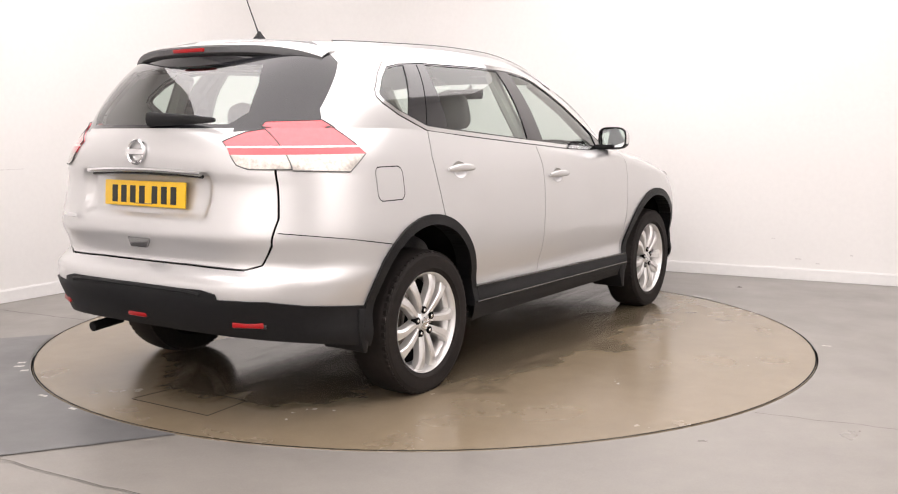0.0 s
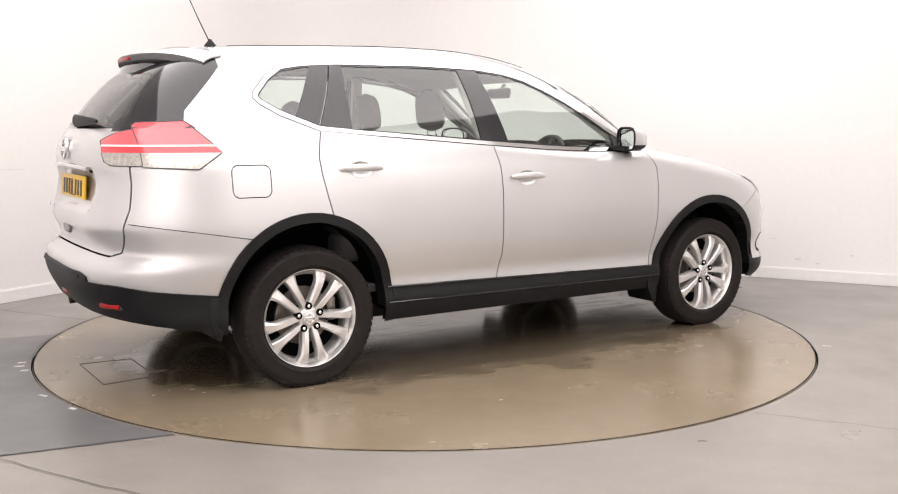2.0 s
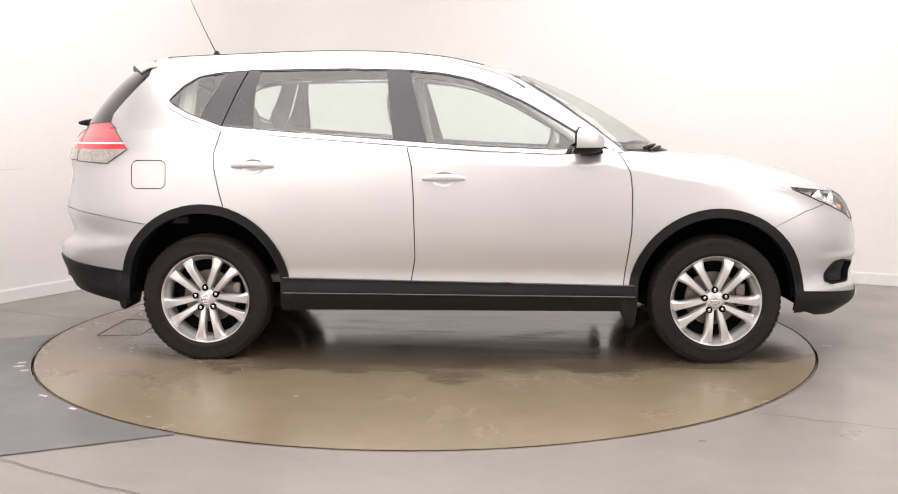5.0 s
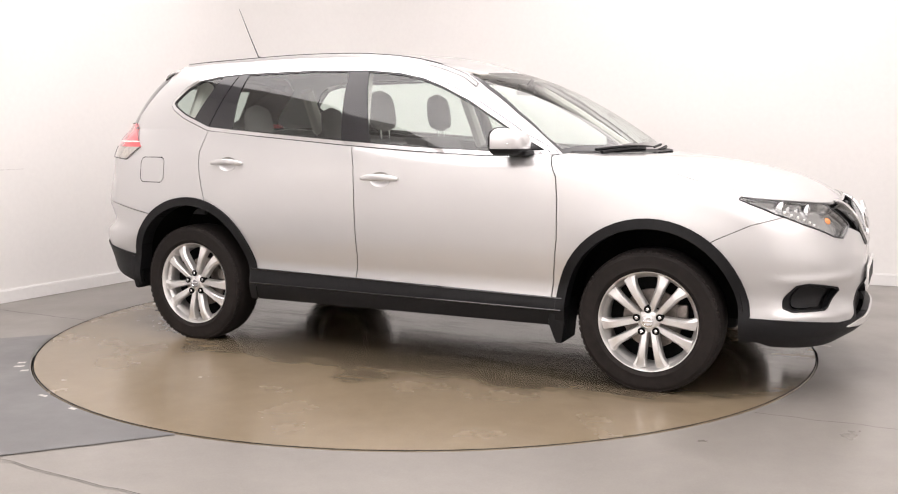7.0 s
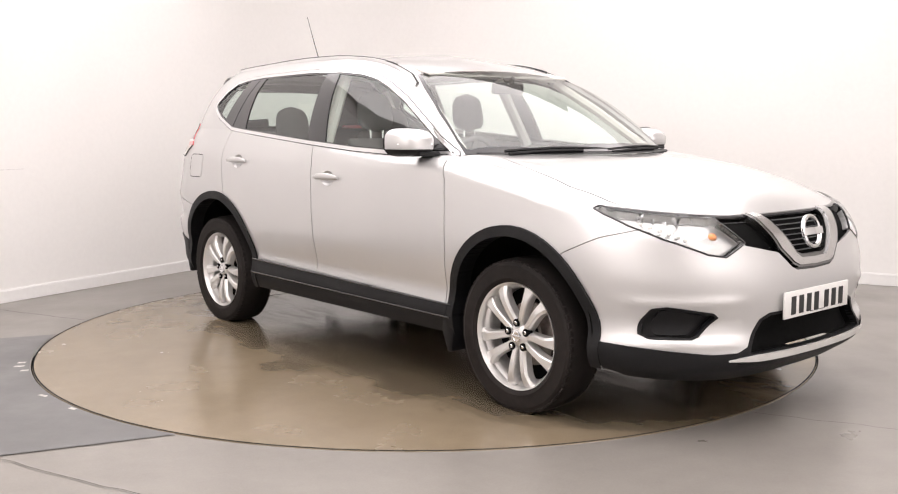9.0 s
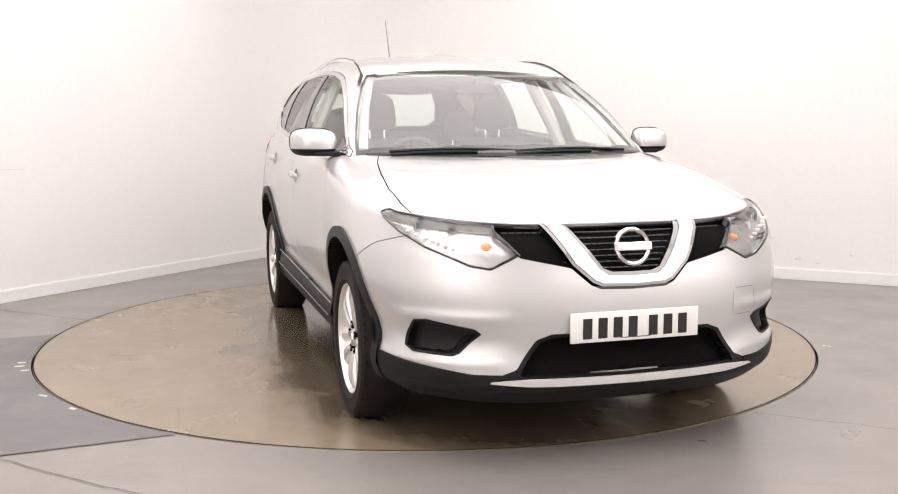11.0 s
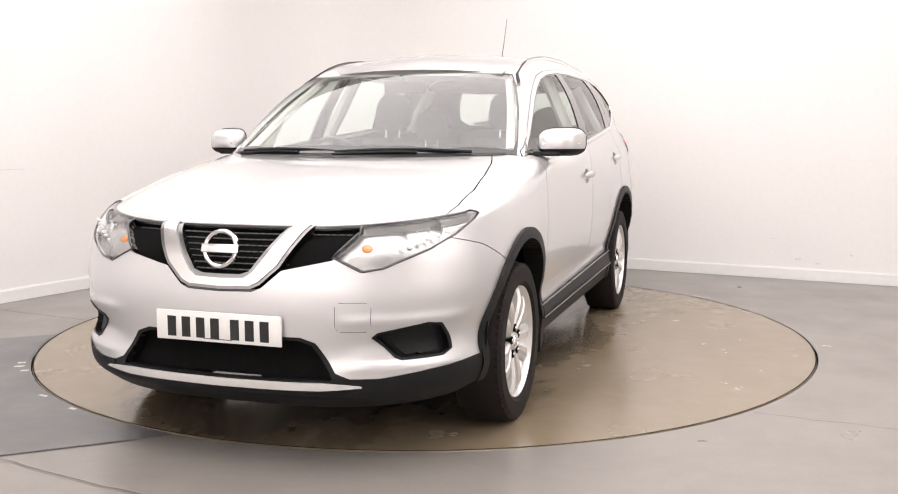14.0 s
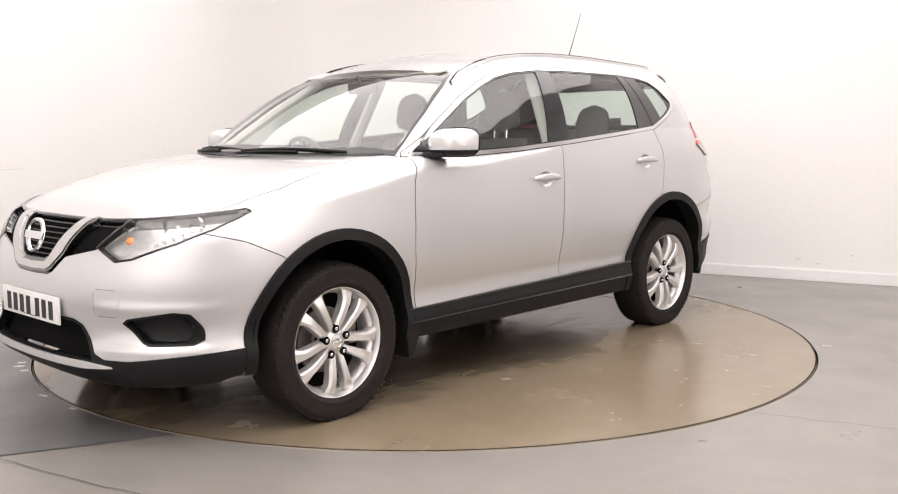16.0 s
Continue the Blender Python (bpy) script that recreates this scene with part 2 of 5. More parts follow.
def take(bm, poly, axes=(0, 2), test=None, keep=True):
    """Cuts the sheet along a polygon seen along one axis, and takes what lies inside out of it: as a bmesh of its own, or (keep off) away."""
    a, b = axes
    test = test or (lambda c: True)
    lo = [min(q[k] for q in poly) - 1e-4 for k in (0, 1)]
    hi = [max(q[k] for q in poly) + 1e-4 for k in (0, 1)]

    def near(f, l0, h0):
        xs, ys = [v.co[a] for v in f.verts], [v.co[b] for v in f.verts]
        return max(xs) > l0[0] and min(xs) < h0[0] and max(ys) > l0[1] and min(ys) < h0[1]
    live = {f for f in bm.faces if near(f, lo, hi) and test(f.calc_center_median())}
    for q0, q1 in zip(poly, poly[1:] + poly[:1]):
        l0 = (min(q0[0], q1[0]) - 1e-4, min(q0[1], q1[1]) - 1e-4)
        h0 = (max(q0[0], q1[0]) + 1e-4, max(q0[1], q1[1]) + 1e-4)
        faces = [f for f in live if f.is_valid and near(f, l0, h0)]
        if not faces:
            continue
        co, no = [0, 0, 0], [0, 0, 0]
        co[a], co[b] = q0
        no[a], no[b] = q1[1] - q0[1], q0[0] - q1[0]
        geom = set(faces)
        for f in faces:
            geom.update(f.edges)
            geom.update(f.verts)
        r = bmesh.ops.bisect_plane(bm, geom=list(geom), dist=2e-5, plane_co=co, plane_no=no)
        live.update(g for g in r["geom"] if isinstance(g, bmesh.types.BMFace))
        live = {f for f in live if f.is_valid}
    got = []
    for f in bm.faces:
        c = f.calc_center_median()
        if lo[0] < c[a] < hi[0] and lo[1] < c[b] < hi[1] and test(c) and inside(poly, c[a], c[b]):
            got.append(f)
    out = None
    if keep:
        out = bmesh.new()
        seen = {}
        for f in got:
            for v in f.verts:
                if v not in seen:
                    seen[v] = out.verts.new(v.co)
            out.faces.new([seen[v] for v in f.verts])
    bmesh.ops.delete(bm, geom=got, context="FACES")
    return out


def inset(poly, d):
    """A closed polygon moved inwards by d."""
    n, out = len(poly), []
    area = sum(p[0] * q[1] - q[0] * p[1] for p, q in zip(poly, poly[1:] + poly[:1]))
    s = 1 if area > 0 else -1
    for i, q in enumerate(poly):
        a, b = Vector(poly[i - 1]), Vector(poly[(i + 1) % n])
        e1, e2 = (Vector(q) - a).normalized(), (b - Vector(q)).normalized()
        m = (Vector((-e1.y, e1.x)) + Vector((-e2.y, e2.x))) * s
        m = m / max(0.35, m.length_squared / 2) if m.length else m
        out.append((q[0] + m.x * d, q[1] + m.y * d))
    return out


def ribbon(line, w=0.005):
    """A thin polygon along a line, for a gap between panels."""
    pts = [Vector(q) for q in line]
    left, right = [], []
    for i, q in enumerate(pts):
        d = (pts[min(i + 1, len(pts) - 1)] - pts[max(i - 1, 0)]).normalized()
        n = Vector((-d.y, d.x)) * w / 2
        left.append(tuple(q + n))
        right.append(tuple(q - n))
    return left + right[::-1]


def moved_out(bm, d):
    """Moves a sheet along its normals."""
    bm.normal_update()
    for v, n in [(v, v.normal.copy()) for v in bm.verts]:
        v.co += n * d
    return bm


def thick(bm, t):
    """Gives a sheet an edge that turns inwards, t deep."""
    edges = [e for e in bm.edges if len(e.link_faces) == 1]
    bm.normal_update()
    normals = {v: v.normal.copy() for e in edges for v in e.verts}
    r = bmesh.ops.extrude_edge_only(bm, edges=edges)
    fresh = [v for v in r["geom"] if isinstance(v, bmesh.types.BMVert)]
    for v in fresh:
        best = min((w for e in v.link_edges for w in e.verts if w in normals), key=lambda w: (w.co - v.co).length, default=None)
        if best:
            v.co -= normals[best] * t
    return bm


def curve_at(table, x):
    """A smooth curve through pairs."""
    xs = np.array([q[0] for q in table], float)
    ys = np.array([q[1] for q in table], float)
    d = np.gradient(ys, xs)
    x = np.clip(np.asarray(x, float), xs[0], xs[-1])
    i = np.clip(np.searchsorted(xs, x) - 1, 0, len(xs) - 2)
    h = xs[i + 1] - xs[i]
    s = (x - xs[i]) / h
    return ys[i] * (1 + 2 * s) * (1 - s) ** 2 + d[i] * h * s * (1 - s) ** 2 + ys[i + 1] * s * s * (3 - 2 * s) + d[i + 1] * h * s * s * (s - 1)


def spaced(P, n):
    """n points at even steps along a line of points."""
    P = np.asarray(P, float)
    L = np.r_[0, np.cumsum(np.linalg.norm(np.diff(P, axis=0), axis=1))]
    s = np.linspace(0, L[-1], n)
    return np.stack([np.interp(s, L, P[:, k]) for k in range(P.shape[1])], -1)


def coons(L, C, M, S):
    """A sheet between a front line L, a rear line C, the middle line M and the outer line S."""
    n, m = len(M), len(L)
    r, s = np.linspace(0, 1, n)[:, None, None], np.linspace(0, 1, m)[None, :, None]
    A = (1 - r) * L[None] + r * C[None]
    B = (1 - s) * M[:, None] + s * S[:, None]
    K = (1 - r) * ((1 - s) * L[0] + s * L[-1]) + r * ((1 - s) * C[0] + s * C[-1])
    return A + B - K


# ---------------------------------------------------------------- the room
def wall_run():
    """The two white walls that meet in a rounded corner, with a skirting board, and the unseen plain walls added to
    close the room.
    """
    corner = Vector((-1.142, 4.160))
    dl = Vector((-1.289, -2.121)).normalized()
    dr = Vector((3.051, -1.679)).normalized()
    run = 1.1
    arc = []
    for k in range(17):
        s = k / 16
        a, b = corner + dl * run * (1 - s), corner + dr * run * s
        arc.append(a * (1 - s) + b * s)
    left_end, right_end = corner + dl * 10, corner + dr * 9.5
    line = [left_end, *arc, right_end]

    def wall_sheet(pts, z0, z1, off):
        rows = []
        for i, q in enumerate(pts):
            d = (pts[min(i + 1, len(pts) - 1)] - pts[max(i - 1, 0)]).normalized()
            n = Vector((d.y, -d.x))
            rows.append([(q + n * off, z0), (q + n * off, z1), (q - n * 0.15, z1), (q - n * 0.15, z0), (q + n * off, z0)])
        return grid_bm(np.array([[(v.x, v.y, z) for v, z in row] for row in rows]))
    tagged(part("wall_north", wall_sheet(line, 0, 3.6, 0.0), M_WALL), "white painted studio wall with a rounded corner", "wall", kind="structure")
    sk = part("baseboard", wall_sheet(line, 0, 0.085, 0.014), M_BOARD)
    tagged(sk, "white painted skirting board along the studio wall", "skirting board", kind="structure")
    cl = part("trim", wall_sheet(line, 0.085, 0.093, 0.008), M_BOARD)
    tagged(cl, "thin white bead on top of the skirting board", "trim", kind="structure")
    # out of view: added to close the room and bounce the fill lamps
    far = right_end + dl * 10
    tagged(part("wall_south", wall_sheet([right_end, far, left_end], 0, 3.6, 0.0), M_WALL), "unseen plain white wall added to close the studio", "wall", kind="structure")
    return line, far


WALL_LINE, FAR = wall_run()


def disc_ring(r0, r1, z, n=160, arc=None):
    bm = bmesh.new()
    a = [bm.verts.new((r0 * math.cos(2 * math.pi * k / n), r0 * math.sin(2 * math.pi * k / n), z)) for k in range(n)]
    b = [bm.verts.new((r1 * math.cos(2 * math.pi * k / n), r1 * math.sin(2 * math.pi * k / n), z)) for k in range(n)]
    for k in range(n):
        bm.faces.new((a[k], b[k], b[(k + 1) % n], a[(k + 1) % n]))
    return bm


def floor():
    bm = disc_ring(TABLE_R + 0.007, 16, -0.002)
    tagged(part("floor", bm, M_FLOOR), "worn pale grey painted concrete floor", "floor", kind="structure")
    pit = disc_ring(0.0001, TABLE_R + 0.05, -0.06)
    tagged(part("floor_pit", pit, M_DARK), "dark pit below the turntable", "floor", kind="structure")
    c = bmesh.new()
    bmesh.ops.create_grid(c, x_segments=1, y_segments=1, size=16, matrix=Matrix.Translation((0, 0, 3.6)))
    bmesh.ops.reverse_faces(c, faces=c.faces)
    tagged(part("ceiling", c, M_CEIL), "plain pale studio ceiling", "ceiling", kind="structure")


floor()


def floor_patch():
    """The dark painted lane that the table's edge cuts."""
    bm = bmesh.new()
    near = [(-1.032 - 6 * k, -2.020 - 6 * k * 0.395, 0.002) for k in (0.0, 1.0)]
    rim = []
    a0, a1 = math.atan2(-2.020, -1.032), math.atan2(-0.055, -2.261)
    for k in range(25):
        a = a0 + (a1 - a0) * k / 24
        rim.append(((TABLE_R + 0.012) * math.cos(a), (TABLE_R + 0.012) * math.sin(a), 0.002))
    far = (-2.264 - 5, -0.055 - 5 * 0.36, 0.002)
    bm.faces.new([bm.verts.new(q) for q in [near[1], *rim, far]])
    bmesh.ops.triangulate(bm, faces=bm.faces)
    bm.normal_update()
    if sum(f.normal.z for f in bm.faces) < 0:
        bmesh.ops.reverse_faces(bm, faces=bm.faces)
    tagged(part("floor_lane", bm, M_MAT), "dark grey painted lane on the floor beside the turntable", "floor marking", kind="structure")


floor_patch()

# ---------------------------------------------------------------- the turntable
turntable = thing("turntable", "round tan painted turntable flush with the floor, with damp stains and the car's shade painted in", "turntable")


def build_turntable():
    n = 160
    prof = [(0.0001, 0.0), (TABLE_R - 0.004, 0.0), (TABLE_R, -0.004), (TABLE_R, -0.05)]
    P = np.array([[(r * math.cos(2 * math.pi * k / n), r * math.sin(2 * math.pi * k / n), z) for r, z in prof] for k in range(n)])
    bm = grid_bm(P, closed=True)
    part("deck", bm, M_TABLE, turntable, sharp=25)
    part("rim", disc_ring(TABLE_R - 0.008, TABLE_R - 0.001, 0.0015), M_DARK, turntable, "dark worn edge")


build_turntable()

# ---------------------------------------------------------------- the car: x forward, y to its left, z up, from the middle between the axles
car = thing("car", "silver five-door sport utility car with black plastic cladding on a turntable", "car")

FRONT_X = [(.18, 2.10), (.24, 2.19), (.29, 2.255), (.33, 2.265), (.42, 2.245), (.50, 2.25), (.58, 2.252), (.65, 2.245), (.72, 2.225), (.80, 2.195), (.87, 2.14), (.93, 2.08), (1.1, 2.0), (1.3, 1.9)]
REAR_X = [(.18, -2.10), (.28, -2.18), (.36, -2.24), (.44, -2.285), (.50, -2.31), (.57, -2.318), (.61, -2.308), (.66, -2.243), (.72, -2.247), (.78, -2.272), (.84, -2.264), (.90, -2.248), (1.00, -2.235), (1.06, -2.250), (1.14, -2.252), (1.19, -2.236), (1.25, -2.197), (1.4, -2.07)]
SIDE_Y = [(.18, .82), (.26, .86), (.36, .885), (.43, .873), (.48, .872), (.54, .886), (.62, .902), (.72, .910), (.85, .912), (.95, .908), (1.03, .898), (1.10, .880), (1.16, .858), (1.24, .825), (1.3, .80)]
NF, NS, NR, NV = 48, 70, 52, 66
BELT = [(-3, 1.235), (-1.9, 1.235), (-1.5, 1.232), (-1.26, 1.220), (-.85, 1.186), (-.36, 1.147), (.1, 1.114), (.5, 1.095), (.86, 1.104), (1.0, 1.11)]
FENDER = [(.84, 1.108), (1.0, 1.098), (1.25, 1.058), (1.5, 1.008), (1.66, .965), (1.76, .925), (1.9, .905), (2.02, .888), (2.10, .874), (2.3, .872)]


HEIGHTS = np.arange(.18, 1.30, .0002)
DENSE = [tuple(map(float, q)) for q in np.stack([curve_at(FRONT_X, HEIGHTS), curve_at(REAR_X, HEIGHTS), curve_at(SIDE_Y, HEIGHTS)], -1)]


def ease(s):
    s = min(max(s, 0), 1)
    return s * s * (3 - 2 * s)


def plan(z, k):
    """The plan outline's point k at height z: front middle, corner, side, corner, rear middle. Returns x, y and the outward direction."""
    i = min(max(int(round((z - .18) * 5000)), 0), len(DENSE) - 1)
    xf, xr, w = DENSE[i]
    nf, lf, lr = 3.05, 0.92, 0.78
    nr = 3.4 - .75 * ease((z - .95) / .3)
    if k <= NF:
        a = (k / NF) ** 1.4 * math.pi / 2
        s, c = math.sin(a) ** (2 / nf), max(math.cos(a), 0) ** (2 / nf)
        return xf - lf * (1 - c), w * s
    if k <= NF + NS:
        s = (k - NF) / NS
        return (xf - lf) * (1 - s) + (xr + lr) * s, w
    a = (1 - (k - NF - NS) / NR) ** 1.5 * math.pi / 2
    s, c = math.sin(a) ** (2 / nr), max(math.cos(a), 0) ** (2 / nr)
    return xr + lr * (1 - c), w * s


NU = NF + NS + NR + 1


def top_z(x, y):
    """The height of the lower body's upper edge."""
    if x > 0.9:
        return float(curve_at(FENDER, x))
    return float(curve_at(BELT, x))


def lower_body(shrink=0.0):
    P = np.zeros((NU, NV, 3))
    for k in range(NU):
        x, y = plan(0.9, k)
        zt = top_z(x, y)
        if x > 0.9:
            roll, depth = float(np.interp(x, [.9, 1.05, 1.3, 1.6, 1.76, 1.9, 2.2], [.085, .115, .125, .11, .035, .03, .03])), float(np.interp(x, [.9, 1.2, 1.6, 1.76, 2.2], [.08, .11, .09, .03, .03]))
        else:
            roll, depth = float(np.interp(x, [-3, -.2, .4, .7, .9], [.0, .0, .03, .065, .095])), .06
        zb = float(np.interp(x, [-2.35, -2.2, -1.95, -1.8, -1.7, 1.7, 1.8, 2.1, 2.3], [.405, .375, .330, .295, .272, .272, .245, .215, .218]))
        for j in range(NV):
            v = j / (NV - 1)
            v = v + 0.12 * math.sin(math.pi * v) * v
            z = zb + (zt - zb) * min(v, 1)
            x1, y1 = plan(min(z, 1.26), k)
            x0, y0 = plan(min(z, 1.26), max(k - 1, 0))
            x2, y2 = plan(min(z, 1.26), min(k + 1, NU - 1))
            d = Vector((x2 - x0, y2 - y0))
            n = Vector((d.y, -d.x)).normalized() if d.length else Vector((1, 0))
            if k == 0:
                n = Vector((1, 0))
            if k == NU - 1:
                n = Vector((-1, 0))
            q = max(0.0, (z - (zt - depth)) / depth) if depth else 0
            off = roll * (1 - math.sqrt(max(0, 1 - q * q))) + shrink
            # the wings swell over the wheels
            low_down = ease((1.0 - z) / .3)
            off -= low_down * (.020 * ease((x1 - .80) / .45) * ease((2.20 - x1) / .45) + .012 * ease((-.85 - x1) / .45) * ease((2.15 + x1) / .45))
            if x1 < -2:
                # the hollow round the rear plate
                off += .034 * ease((z - .845) / .028) * ease((1.058 - z) / .022) * ease((.425 - y1 - .25 * max(0, .93 - z)) / .045)
            if x1 > 1.75:
                # creases over and under the fog lamp pockets
                side_on = ease((y1 - .42) / .12) * ease((x1 - 1.84) / .12)
                off -= side_on * (.010 * math.exp(-((z - .385) / .018) ** 2) + .008 * math.exp(-((z - .548) / .02) ** 2) - .008 * math.exp(-((z - .465) / .035) ** 2))
            P[k, j] = (x1 - n.x * off, max(0, y1 - n.y * off), z)
        if k in (0, NU - 1):
            P[k, :, 1] = 0
    return P


LOWER = lower_body()
TOP = LOWER[:, -1]
IA = next(k for k in range(NU) if TOP[k, 0] < 0.865)

# ---- upper body
NW, NG = 26, 30
ROOF_Z = [(-1.95, 1.575), (-1.8, 1.597), (-1.67, 1.612), (-1.2, 1.636), (-.635, 1.648), (-.3, 1.637), (.012, 1.598), (.16, 1.56), (.28, 1.515), (.4, 1.47)]


def upper_body():
    B, T, bulge = [], [], []
    for k in range(NW):
        s = k / NW
        B.append((1.19 - .325 * s ** 2.2, .765 * s, 1.104 + .008 * s))
        T.append((.36 - .08 * s ** 2, .585 * s, 1.545 - .03 * s * s))
        bulge.append(.035 + .01 * s)
    side = [k for k in range(IA, NU) if TOP[k, 0] > -1.45]
    rear = [k for k in range(IA, NU) if TOP[k, 0] <= -1.45]
    for k in side:
        x = TOP[k, 0]
        s = (x - TOP[IA, 0]) / (-1.45 - TOP[IA, 0])
        tx = .28 + (-1.44 - .28) * s
        B.append(TOP[k])
        T.append((tx, .585 - .02 * s * s - .015 * math.sin(math.pi * min(1, s * 3)), float(curve_at(ROOF_Z, tx))))
        bulge.append(.05 * min(1, .35 + 2.2 * s))
    for i, k in enumerate(rear):
        a = (1 - i / (len(rear) - 1)) * math.pi / 2
        s, c = math.sin(a) ** (2 / 4.2), max(math.cos(a), 0) ** (2 / 4.2)
        tx = -1.76 + .32 * (1 - c)
        y = .565 * s
        B.append(TOP[k])
        T.append((tx, y, float(curve_at(ROOF_Z, tx)) + .045 * (1 - (y / .565) ** 2)))
        w = i / (len(rear) - 1)
        bulge.append(.05 * (1 - w) + .03 * w)
    B, T = np.array(B), np.array(T)
    P = np.zeros((len(B), NG, 3))
    for k in range(len(B)):
        t = Vector(B[min(k + 1, len(B) - 1)]) - Vector(B[max(k - 1, 0)])
        c = Vector(T[k]) - Vector(B[k])
        n = c.cross(t).normalized()
        if n.x * (B[k][0] + .5) + n.y * B[k][1] < 0:
            n = -n
        if k in (0, len(B) - 1):
            n.y = 0
        for j in range(NG):
            v = j / (NG - 1)
            P[k, j] = Vector(B[k]) + c * v + n * bulge[k] * 4 * v * (1 - v) * (1 + .35 * (v - .5))
    return P


UPPER = upper_body()


def roof_sheet():
    T = UPPER[:, -1]
    side = [k for k in range(NW, len(T)) if T[k, 0] > -1.445]
    last = side[-1]
    L = spaced(T[:NW + 1], 22)
    C = spaced(T[last:][::-1], 22)
    n = 44
    S = spaced(T[NW:last + 1], n)
    xs = np.linspace(L[0, 0], C[0, 0], n)
    M = np.stack([xs, 0 * xs, curve_at([(-1.76, C[0, 2]), (-1.65, 1.652), (-1.45, 1.667), (-.9, 1.688), (-.4, 1.682), (0, 1.645), (.2, 1.6), (.36, L[0, 2])], xs)], -1)
    return coons(L, C, M, S)


def hood_sheet():
    front = spaced(TOP[:next(k for k in range(NU) if TOP[k, 0] < 1.70)], 26)
    k0 = next(k for k in range(NU) if TOP[k, 0] < 1.70) - 1
    S = spaced(TOP[k0:IA + 1], 36)
    C = spaced(UPPER[:NW + 1, 0], 26)
    C[:, 2] -= .002
    S[-1] = C[-1]
    xs = np.linspace(front[0, 0], C[0, 0], 36)
    M = np.stack([xs, 0 * xs, curve_at([(1.19, 1.102), (1.4, 1.088), (1.6, 1.063), (1.8, 1.022), (1.95, .978), (2.05, .925), (front[0, 0], front[0, 2])], xs)], -1)
    P = coons(front, C, M, S)
    # nearly flat across, rounded down at its sides
    n, m = P.shape[:2]
    r, w = np.linspace(0, 1, n)[:, None], np.linspace(0, 1, m)[None, :]
    P[..., 2] += (w - w ** 5) * np.sin(np.pi * r) ** .6 * np.maximum(0, M[:, 2] - S[:, 2])[:, None] * .8
    return P


def oriented(bm, out=Vector((0, 0.0, 0.7))):
    """Turns the faces of an open sheet outwards."""
    bm.normal_update()
    s = sum(f.normal.dot(f.calc_center_median() - out) * f.calc_area() for f in bm.faces)
    if s < 0:
        bmesh.ops.reverse_faces(bm, faces=bm.faces)
    return bm


low = oriented(grid_bm(LOWER))
up = oriented(grid_bm(UPPER))
WHEEL_X, WHEEL_Y, WHEEL_Z = 1.3525, 0.802, 0.330


def arch_z(x):
    """The height of an arch's middle: the rear ones sit higher."""
    return 0.364 if x > 0 else 0.384


def arch_line(x, r, n=28, foot=0.19):
    """An arch over a wheel, open below."""
    zc = arch_z(x)
    pts = [(x + r * math.cos(math.pi * k / n), zc + r * math.sin(math.pi * k / n)) for k in range(n + 1)]
    return [(x + r * 1.0, foot), *pts, (x - r * 1.0, foot)]


SIDE = lambda c: c.y > 0.35
FRONT = lambda c: c.x > 1.6
REAR = lambda c: c.x < -1.9
black = {}

# wheel openings and the flared cladding round them
for key, x in (("front", WHEEL_X), ("rear", -WHEEL_X)):
    take(low, arch_line(x, .408), (0, 2), SIDE, keep=False)
    black["arch_" + key] = take(low, arch_line(x, .455), (0, 2), SIDE)

# black sill below the doors
black["sill"] = take(low, [(-1.2, .19), (1.2, .19), (1.2, .405), (-1.2, .450)], (0, 2), SIDE)
# black lower bumpers
valance_r = take(low, [(-1.6, .474), (-1.79, .478), (-2.08, .512), (-2.20, .535), (-2.5, .545), (-2.5, .1), (-1.6, .1)], (0, 2), lambda c: c.x < -1.7)
insert_r = take(low, [(0, .575), (.42, .575), (.49, .56), (.50, .53), (0, .53)], (1, 2), REAR)
join(valance_r, insert_r)
bmesh.ops.remove_doubles(valance_r, verts=valance_r.verts, dist=1e-4)

# front: mouth, lip, valance, lamp, grille
MOUTH = [(-.01, .478), (.31, .478), (.36, .462), (.43, .365), (.44, .338), (-.01, .330)]
mouth = take(low, MOUTH, (1, 2), FRONT)
lip = take(low, [(-.01, .327), (.40, .331), (.53, .322), (.54, .316), (.40, .305), (-.01, .300)], (1, 2), FRONT)
frame_m = take(low, [(-.01, .49), (.32, .49), (.375, .47), (.45, .365), (.50, .345), (.50, .3), (-.01, .3)], (1, 2), FRONT)
valance_f = take(low, [(-.01, .34), (.50, .345), (.60, .345), (.78, .368), (.99, .40), (.99, .1), (-.01, .1)], (1, 2), FRONT)
FOG = [(.768, .522), (.740, .529), (.588, .500), (.575, .489), (.640, .420), (.66, .412), (.772, .413), (.784, .425)]
fog = take(low, FOG, (1, 2), FRONT)
LAMP = [(.435, .772), (.53, .726), (.60, .738), (.735, .800), (.80, .848), (.832, .892), (.838, .922), (.80, 1.0), (.45, 1.0), (.498, .86), (.425, .775)]
nose = take(low, [(1.742, .60), (2.5, .60), (2.5, 1.1), (1.742, 1.1)], (0, 2))
lamp_f = take(nose, LAMP, (1, 2))
join(low, nose)
bmesh.ops.remove_doubles(low, verts=low.verts, dist=1e-5)
VEE = [(.325, .99), (.325, .875), (.235, .735), (.165, .672), (.13, .657), (-.01, .652), (-.01, .706), (.08, .707), (.115, .72), (.227, .872), (.227, .99)]
